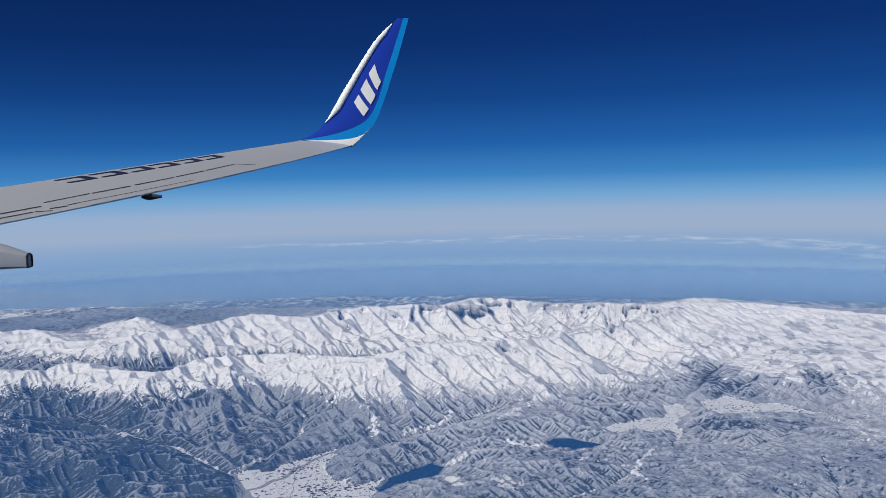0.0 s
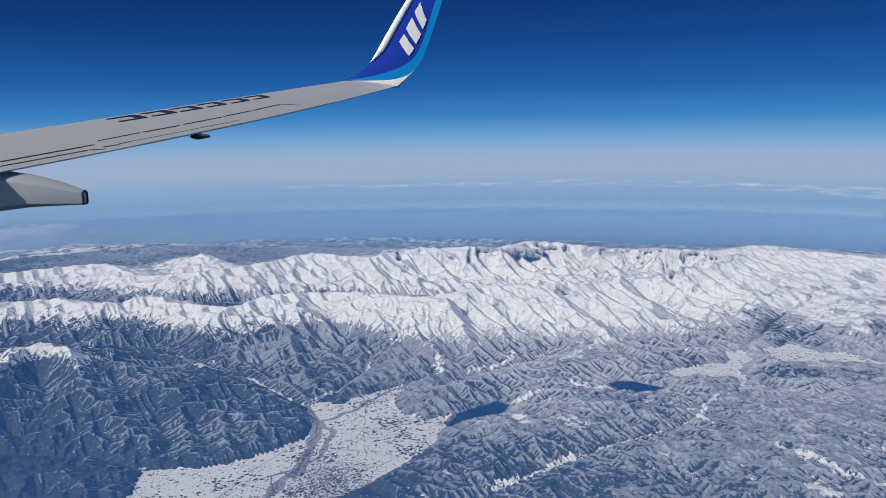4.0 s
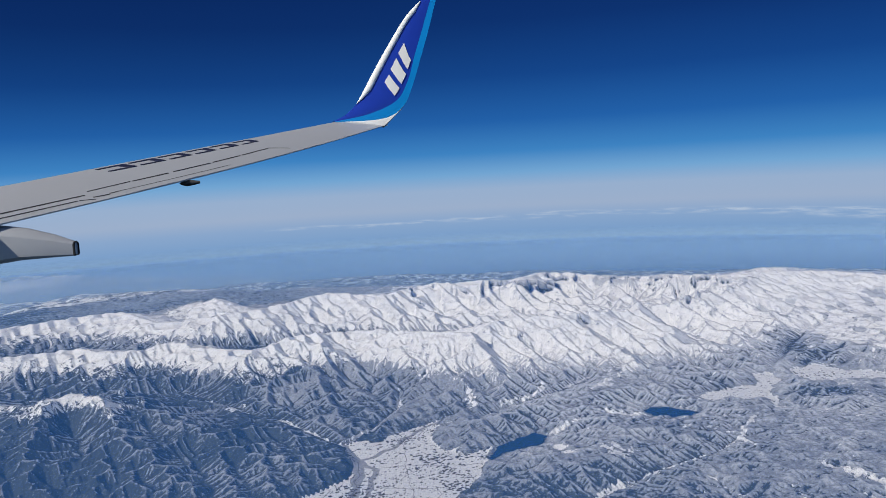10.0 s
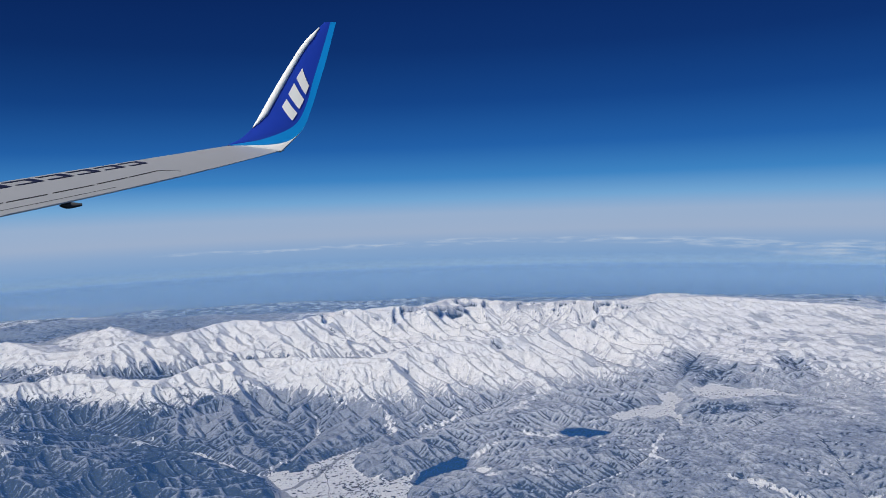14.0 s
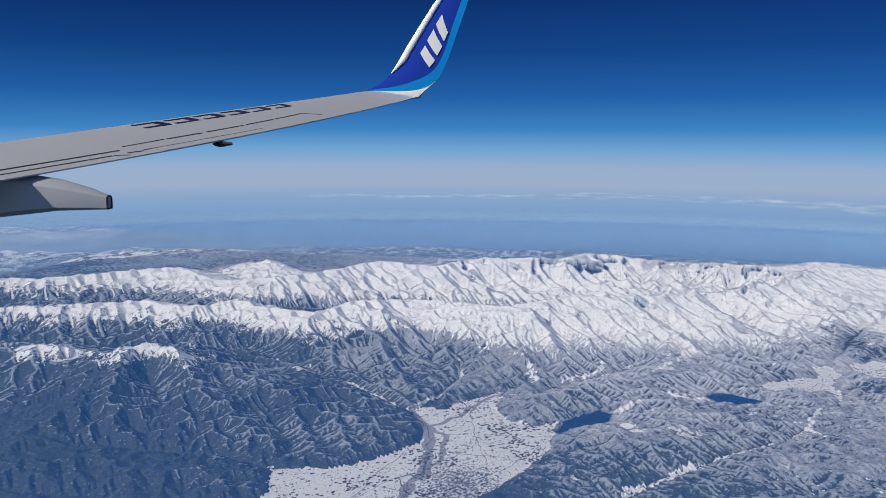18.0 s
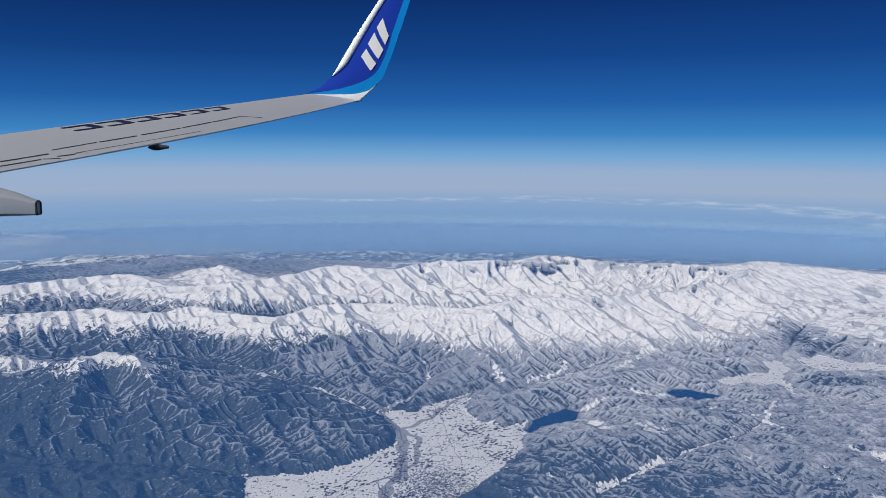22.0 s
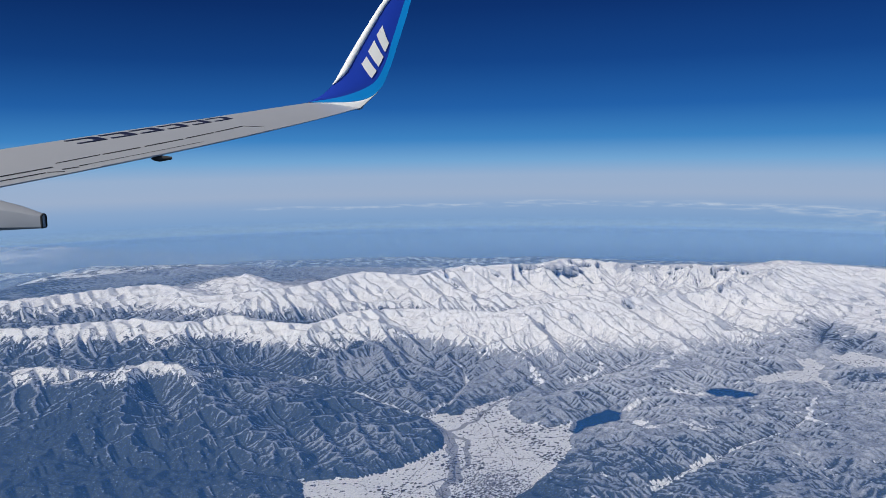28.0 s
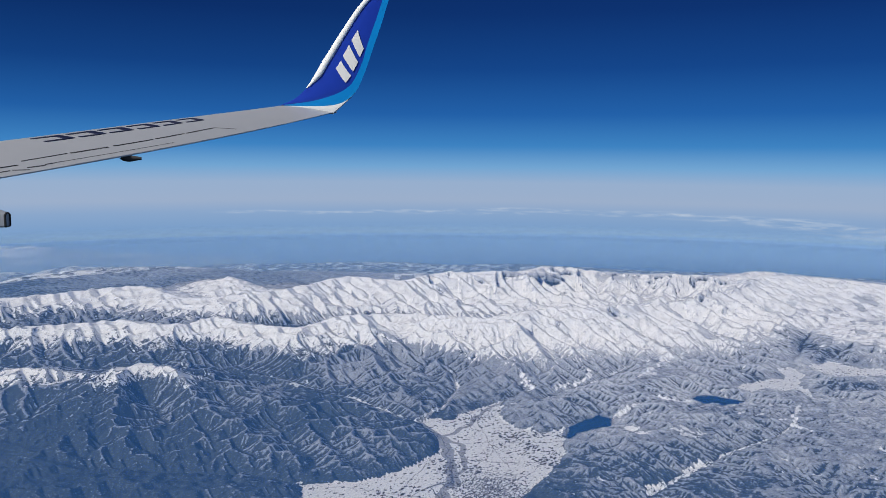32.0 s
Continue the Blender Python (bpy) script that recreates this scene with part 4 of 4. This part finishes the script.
FRONT_EDGE = [(15.34, 0.44, 1.11), (15.37, 0.72, 1.25), (15.43, 1.0, 1.54), (15.56, 1.36, 2.12), (15.69, 1.74, 2.72), (15.81, 2.13, 3.28), (15.91, 2.58, 3.73)]
BAND_EDGE = [(15.34, 0.47, 1.105), (15.36, 1.17, 1.23), (15.42, 1.77, 1.49), (15.51, 2.05, 1.91), (15.63, 2.24, 2.45), (15.76, 2.45, 3.01), (15.91, 2.71, 3.74)]
REAR_EDGE = [(15.34, 0.50, 1.095), (15.36, 1.45, 1.13), (15.41, 1.90, 1.36), (15.50, 2.14, 1.80), (15.62, 2.35, 2.35), (15.76, 2.58, 2.98), (15.92, 2.83, 3.745)]


def blade(first, second, bulge, thick, n=36, m=8, spread=(0.0, 1.0)):
    """A solid sheet between two edge lines, bellied towards the viewer."""
    bm = bmesh.new()
    rings = []
    for i in range(n + 1):
        s = i / n
        a, b = along(first, s), along(second, s)
        face = []
        for k in range(m + 1):
            c = spread[0] + (spread[1] - spread[0]) * k / m
            p = a.lerp(b, c)
            p.x -= bulge * math.sin(math.pi * c) * (b - a).length
            face.append(p)
        rings.append(face + [p + Vector((thick, 0, -thick * 0.2)) for p in face[::-1]])
    made = loft(bm, rings, True)
    bm.faces.new(made[0])
    bm.faces.new(made[-1][::-1])
    return bm


winglet = part("winglet", blade(FRONT_EDGE, BAND_EDGE, 0.03, 0.07), BLUE, wing, "royal blue upswept winglet")
part("trailing_band", blade(BAND_EDGE, REAR_EDGE, 0.0, 0.05), LIGHT_BLUE, winglet, "light blue band along the rear edge")
bm = bmesh.new()
rings = []
for i in range(41):
    s = 0.30 + 0.64 * i / 40
    p = along(FRONT_EDGE, s) - Vector((0.012, 0, 0))
    q = along(BAND_EDGE, s)
    back = (q - p).normalized()
    across = Vector((1, 0, 0))
    wide = (0.105 - 0.045 * (i / 40)) * min(1.0, 0.12 + i / 7, 0.2 + (40 - i) / 5)
    rings.append([p + back * wide * (0.55 - 0.75 * math.cos(a)) + across * 0.48 * wide * math.sin(a) for a in (k * math.tau / 14 for k in range(14))])
made = loft(bm, rings, True)
bm.faces.new(made[0])
bm.faces.new(made[-1][::-1])
part("leading_edge", bm, GLINT_WHITE, winglet, "polished metal leading edge, its sun flash put into the white colour")


def on_winglet(s, c, lift=0.02):
    p = along(FRONT_EDGE, s).lerp(along(BAND_EDGE, s), c)
    p.x -= lift + 0.03 * math.sin(math.pi * c) * 0.6
    return p


# the marking: three slanted white shapes
for corners in (((0.455, 0.40), (0.375, 0.84), (0.435, 0.86), (0.505, 0.42)), ((0.535, 0.40), (0.465, 0.86), (0.535, 0.88), (0.605, 0.42)), ((0.635, 0.42), (0.565, 0.88), (0.625, 0.91), (0.70, 0.46))):
    bm = bmesh.new()
    grid = []
    for i in range(5):
        row = []
        for k in range(5):
            u, w = i / 4, k / 4
            s = (corners[0][0] * (1 - u) + corners[3][0] * u) * (1 - w) + (corners[1][0] * (1 - u) + corners[2][0] * u) * w
            c = (corners[0][1] * (1 - u) + corners[3][1] * u) * (1 - w) + (corners[1][1] * (1 - u) + corners[2][1] * u) * w
            row.append(on_winglet(s, c))
        grid.append(row)
    loft(bm, grid)
    part("marking", bm, WHITE, winglet, "slanted white painted shape")

# registration: plain dark bars on the upper skin
for o0 in (9.33, 9.83, 10.33, 10.84, 11.36, 11.88):
    for corners in (((0.10, 0.075), (0.10, 0.105), (0.50, 0.105), (0.50, 0.075)), ((0.0, 0.25), (0.0, 0.28), (0.40, 0.28), (0.40, 0.25)), ((0.38, 0.105), (0.30, 0.25), (0.42, 0.25), (0.50, 0.105))):
        bm = bmesh.new()
        plate(bm, [(o0 + o, c) for o, c in corners], 0.008, 0.01)
        part("registration_bar", bm, NAVY, wing, "dark navy painted bar")

# pale tip below the winglet, its lamp, and the small fairing under the rear edge
bm = bmesh.new()
rings = []
for i in range(13):
    s = i / 12
    a = Vector((15.33, 0.5 + 0.98 * s, 1.085 - 0.11 * s))
    b = along(REAR_EDGE, 0.02 + 0.30 * s) - Vector((0.01, 0, 0.006))
    rings.append([a, a.lerp(b, 0.5) - Vector((0.01, 0, 0)), b, b + Vector((0.05, 0, -0.02)), a + Vector((0.05, 0, -0.03))])
made = loft(bm, rings, True)
bm.faces.new(made[0])
bm.faces.new(made[-1][::-1])
part("wing_tip", bm, WHITE, wing, "off-white painted wing tip")


def pod(name, base, length, wide, deep, material, parent, taper=0.35, label=""):
    """A tapered streamlined body lying fore and aft."""
    bm = bmesh.new()
    rings = []
    for i in range(13):
        s = i / 12
        size = (math.sin(math.pi * min(1, s * 1.6) / 2) ** 0.6) * (1 - (1 - taper) * max(0, (s - 0.35) / 0.65))
        rings.append([Vector(base) + Vector((wide * size * math.cos(k * math.tau / 12), length * s, deep * size * math.sin(k * math.tau / 12) + 0.10 * deep * s)) for k in range(12)])
    made = loft(bm, rings, True)
    bm.faces.new(made[0])
    bm.faces.new(made[-1][::-1])
    return part(name, bm, material, parent, label)


pod("tip_lamp", (15.36, 1.25, 0.985), 0.30, 0.03, 0.035, PAINT, wing)
pod("actuator_fairing", (9.30, -1.62, 0.0), 0.24, 0.05, 0.045, SEAM, wing)

# flap track fairing, hanging behind and under the rear edge
bm = bmesh.new()
rings = []
for aft, ridge, low, crest, half in ((-5.4, -0.44, -0.48, -0.43, 0.03), (-4.9, -0.38, -0.60, -0.34, 0.16), (-4.2, -0.33, -0.66, -0.30, 0.22), (-3.4, -0.31, -0.66, -0.29, 0.23), (-3.02, -0.305, -0.643, -0.28, 0.225),
                                     (-2.76, -0.330, -0.615, -0.285, 0.215), (-2.53, -0.380, -0.590, -0.325, 0.175), (-2.30, -0.435, -0.588, -0.395, 0.11), (-2.14, -0.480, -0.588, -0.462, 0.065)):
    lip = 0.18 * half
    rings.append([Vector((6.94 + u, aft, z)) for u, z in ((-half, low + lip), (-half, ridge - lip * 0.5), (-half + lip * 0.4, ridge), (-0.1 * half, crest), (0.3 * half, crest), (half - lip * 0.4, ridge),
                                                         (half, ridge - lip * 0.5), (half, low + lip), (half - lip, low), (-half + lip, low))])
tip = rings[-1]
made = loft(bm, rings, True)
bm.faces.new(made[0])
fairing = part("flap_track_fairing", bm, PAINT, wing, "light grey tapered flap track fairing")
bm = bmesh.new()
mid = sum(tip, Vector()) / len(tip)
made = loft(bm, [tip, [mid + (p - mid) * 1.02 + Vector((0, 0.012, 0)) for p in tip], [mid + (p - mid) * 0.93 + Vector((0, 0.018, 0)) for p in tip], [mid + (p - mid) * 0.9 + Vector((0, 0.0, 0)) for p in tip]], True)
end = part("fairing_end", bm, RUBBER, fairing, "thin black rim round the end")
bm = bmesh.new()
bm.faces.new([bm.verts.new(mid + (p - mid) * 0.91 + Vector((0, 0.004, 0))) for p in tip])
part("end_plate", bm, PAINT, end)


# ---- on the plain: river, roads, groves, houses ----
RIVER_BED = plain_material("river_gravel", (0.38, 0.37, 0.365), 0.9, 0, 0.2, 0.7, 9)
ROAD = plain_material("cleared_road", (0.16, 0.155, 0.15), 0.9, 0, 0.2, 0.4, 6)
STREAM = plain_material("stream_water", (0.09, 0.10, 0.11), 0.3, 0, 0.5, 0.5, 8)


def isle_material(name, dark, light, rough=0.9):
    s = Shader(name)
    each = s.node("ShaderNodeNewGeometry").outputs["Random Per Island"]
    return s.done(s.mix(s.math("MULTIPLY", each, each), (*dark, 1), (*light, 1)), rough, 0, 0.2)


def drape(name, line, width, material, label, category, wobble=0.0, lift=0.006):
    """A strip laid over the land along a line of (x, y)."""
    pts = []
    for (ax, ay), (bx, by) in zip(line, line[1:]):
        n = max(1 if len(line) > 60 else 2, int(math.hypot(bx - ax, by - ay) / 0.12))
        pts += [(ax + (bx - ax) * k / n, ay + (by - ay) * k / n) for k in range(n)]
    pts.append(line[-1])
    p = np.array(pts)
    if wobble:
        p[:, 0] += wobble * fbm(p[:, 0] * 1.3 + 2, p[:, 1] * 1.3, 3)
        p[:, 1] += wobble * fbm(p[:, 0] * 1.3 + 30, p[:, 1] * 1.3, 3)
    t = np.gradient(p, axis=0)
    side = np.stack([-t[:, 1], t[:, 0]], -1) / (np.linalg.norm(t, axis=1, keepdims=True) + 1e-9)
    w = width * (1 + (0.6 * fbm(p[:, 0] * 2 + 9, p[:, 1] * 2, 2) if wobble else 0 * p[:, 0]))[:, None]
    rows = [p + side * w * k for k in (-0.5, 0.0, 0.5)]
    flat = np.stack(rows, 1).reshape(-1, 2)
    z = surface(flat[:, 0], flat[:, 1])[0] - drop(flat[:, 0], flat[:, 1]) + lift
    k = np.arange((len(p) - 1) * 3).reshape(-1, 3)
    quads_ = np.concatenate([np.stack([k[:, a], k[:, a + 1], k[:, a + 1] + 3, k[:, a] + 3], -1)[:, ::-1] for a in (0, 1)])
    return tagged(sheet(name, np.column_stack([flat, z]), quads_, None, material), label, category, kind="structure")


MAIN_RIVER = [(-9.6, 12.9), (-8.0, 14.1), (-6.6, 15.3), (-5.7, 15.75), (-5.15, 16.7), (-5.0, 17.8), (-4.75, 19.0), (-5.0, 21.0), (-5.35, 22.3), (-6.4, 23.7)]
drape("river_bed", MAIN_RIVER, 0.30, RIVER_BED, "wide grey gravel river bed with snowy bars", "river", 0.16)
drape("river_channel", MAIN_RIVER, 0.028, STREAM, "narrow dark braided water channel", "river", 0.3, 0.012)
drape("river_bed", [(-4.9, 18.6), (-4.5, 20.2), (-4.75, 21.8), (-5.3, 22.4)], 0.16, RIVER_BED, "grey gravel side arm of the river", "river", 0.3)
drape("river_bed", [(-5.3, 22.4), (-4.6, 23.6), (-4.0, 25.0), (-3.4, 26.3)], 0.16, RIVER_BED, "grey stream bed between the fields", "river", 0.2)
drape("river_channel", MAIN_RIVER[2:8], 0.03, STREAM, "second dark braid of the river", "river", 0.75, 0.012)
NEAR_RIVER = [(3.4, 12.4), (4.1, 13.1), (4.25, 13.6), (4.4, 13.5), (4.8, 13.5), (5.3, 13.55), (5.35, 13.95), (5.7, 14.1), (5.9, 14.1), (6.0, 13.9), (6.2, 13.8), (6.3, 14.1), (6.6, 14.2), (6.7, 14.0), (6.9, 13.9), (7.4, 14.0),
              (7.45, 13.8), (7.3, 13.5), (7.5, 13.3), (7.8, 13.2), (8.05, 13.2), (8.4, 13.5), (8.6, 14.0), (8.85, 13.95), (9.2, 13.8), (9.4, 13.5), (9.3, 13.2), (9.6, 12.9)]


def rounded(line):
    """The same line with its corners cut."""
    for _ in range(3):
        line = [line[0]] + [(a[0] + (b[0] - a[0]) * s, a[1] + (b[1] - a[1]) * s) for a, b in zip(line, line[1:]) for s in (0.25, 0.75)] + [line[-1]]
    return line


drape("river_bed", rounded(NEAR_RIVER), 0.09, RIVER_BED, "winding grey river among wooded hills", "river", 0.05)
drape("river_channel", rounded(NEAR_RIVER), 0.05, STREAM, "narrow dark water of the winding river", "river", 0.03, 0.012)
drape("road", [(0.9, 18.8), (2.1, 20.0), (3.8, 21.7), (5.6, 23.0), (6.6, 24.2)], 0.02, ROAD, "narrow road along a side valley", "road", 0.1)
drape("river_bed", [(-6.4, 23.7), (-5.6, 25.0), (-5.1, 27.3), (-5.5, 29.2)], 0.10, RIVER_BED, "pale stream bed in a side valley", "river", 0.2)
for line in ([(-9.0, 17.6), (-6.8, 16.2), (-4.6, 14.9)], [(-8.6, 18.4), (-3.0, 17.6)], [(-7.8, 15.4), (-4.4, 19.8), (-2.6, 23.2)], [(-6.2, 14.6), (-3.2, 18.6), (-1.6, 21.6)], [(-5.2, 20.6), (-1.5, 20.6)],
             [(-4.8, 22.0), (-1.3, 22.4)], [(-10.4, 14.6), (-7.0, 14.0)], [(-9.8, 15.6), (-6.4, 17.2), (-5.6, 20.4)], [(-4.4, 24.6), (-3.2, 20.4), (-3.6, 17.2)]):
    drape("road", line, 0.016, ROAD, "cleared dark road across the snowy fields", "road", 0.2)

# groves and houses
rng2 = np.random.default_rng(21)


def scatter(count, chance):
    x, y = rng2.uniform(-12, -1, count), rng2.uniform(10.5, 26.5, count)
    more = count // 5
    x, y = np.append(x, rng2.uniform(6, 16, more)), np.append(y, rng2.uniform(28, 34.5, more))
    ok = (np.max([inside(x, y, o) for o in (PLAIN, HAKUBA_FIELD, NORTH_FIELD)], 0) > 0.06) & (rng2.random(len(x)) < chance(x, y))
    return x[ok], y[ok]


def many(name, x, y, shape, faces, sizes, material, label, category):
    """Many small solids on the plain, in one mesh."""
    n, m = len(x), len(shape)
    turn = np.where(rng2.random(n) < 0.8, 0.45, rng2.uniform(0, 3.1, n))
    c, s = np.cos(turn), np.sin(turn)
    p = shape[None] * sizes[:, None, :]
    px, py = p[..., 0] * c[:, None] - p[..., 1] * s[:, None] + x[:, None], p[..., 0] * s[:, None] + p[..., 1] * c[:, None] + y[:, None]
    z = surface(x, y)[0] - drop(x, y)
    co = np.stack([px, py, p[..., 2] + z[:, None]], -1).reshape(-1, 3)
    mesh = bpy.data.meshes.new(name)
    mesh.from_pydata(co.tolist(), [], [[v + k * m for v in f] for k in range(n) for f in faces])
    mesh.materials.append(material)
    return tagged(new(name, mesh), label, category, kind="stuff")


HOUSE = np.array([(-1, -1, 0), (1, -1, 0), (1, 1, 0), (-1, 1, 0), (-1, -1, 1), (1, -1, 1), (1, 1, 1), (-1, 1, 1), (-1, 0, 1.6), (1, 0, 1.6)]) * (0.5, 0.5, 1)
HOUSE_FACES = [(0, 1, 5, 4), (2, 3, 7, 6), (1, 2, 6, 9, 5), (3, 0, 4, 8, 7), (4, 5, 9, 8), (6, 7, 8, 9)]
def town(x, y):
    return 0.03 + 0.95 * np.exp(-(((x + 3.7) / 0.95) ** 2 + ((y - 18.4) / 1.1) ** 2)) + 0.09 * step(fbm(x * 1.6, y * 1.6, 3), 0.12, 0.4)
hx_, hy_ = scatter(110000, town)
sizes = np.stack([rng2.uniform(0.02, 0.055, len(hx_)), rng2.uniform(0.015, 0.032, len(hx_)), rng2.uniform(0.008, 0.016, len(hx_))], -1)
many("houses", hx_, hy_, HOUSE, HOUSE_FACES, sizes, isle_material("roofs", (0.05, 0.05, 0.055), (0.6, 0.58, 0.56)), "small town houses with dark and snowy roofs", "houses")
CLUMP = np.array([(math.cos(a) * r, math.sin(a) * r, h) for r, h in ((0.5, 0.0), (0.46, 0.7), (0.2, 1.0)) for a in (k * math.tau / 6 for k in range(6))])
CLUMP_FACES = [(r * 6 + k, r * 6 + (k + 1) % 6, r * 6 + 6 + (k + 1) % 6, r * 6 + 6 + k) for r in (0, 1) for k in range(6)] + [tuple(range(12, 18))]
gx_, gy_ = scatter(21000, lambda x, y: 0.06 + 0.5 * step(fbm(x * 0.9 + 50, y * 0.9, 4), 0.10, 0.5))
sizes = np.stack([rng2.uniform(0.03, 0.15, len(gx_)), rng2.uniform(0.03, 0.07, len(gx_)), rng2.uniform(0.012, 0.025, len(gx_))], -1)
many("groves", gx_, gy_, CLUMP, CLUMP_FACES, sizes, isle_material("grove", (0.03, 0.035, 0.03), (0.13, 0.12, 0.11)), "dark windbreak groves among the fields", "trees")

# ---- thin cloud far off over the sea ----
CLOUD = cloud_material()
for bearing, tilt, length, tall in ((18.5, -4.10, 90, 3.0), (24, -4.35, 110, 4.0), (27.5, -4.75, 90, 6.0), (30, -5.2, 80, 7.0), (35, -4.6, 110, 7.0), (3, -3.75, 120, 2.6), (-3, -4.0, 70, 2.2), (14, -3.9, 120, 2.4), (-14, -3.95, 120, 2.4)):
    u, v = np.meshgrid(np.linspace(-1, 1, 49), np.linspace(-1, 1, 9), indexing="ij")
    far = 420 + 6 * v
    b = radians(bearing) + u * length / 420 / 1.6
    up_ = EYE_Z + far * math.tan(radians(tilt)) + v * tall * 0.55 + 0.5 * np.sin(u * 5 + bearing)
    thin = np.clip(1 - u * u, 0, 1) * np.clip(1 - v * v, 0, 1)
    k = np.arange(49 * 9).reshape(49, 9)
    cq = np.stack([k[:-1, :-1], k[1:, :-1], k[1:, 1:], k[:-1, 1:]], -1).reshape(-1, 4)
    layer = np.stack([thin.ravel()] * 3 + [np.ones(thin.size)], -1)
    streak = sheet("cloud_streak", np.stack([(far * np.sin(b)).ravel(), (far * np.cos(b)).ravel(), up_.ravel()], -1), cq, layer, CLOUD)
    tagged(streak, "long thin streak of white cloud over the sea", "cloud", "cloud streaks")
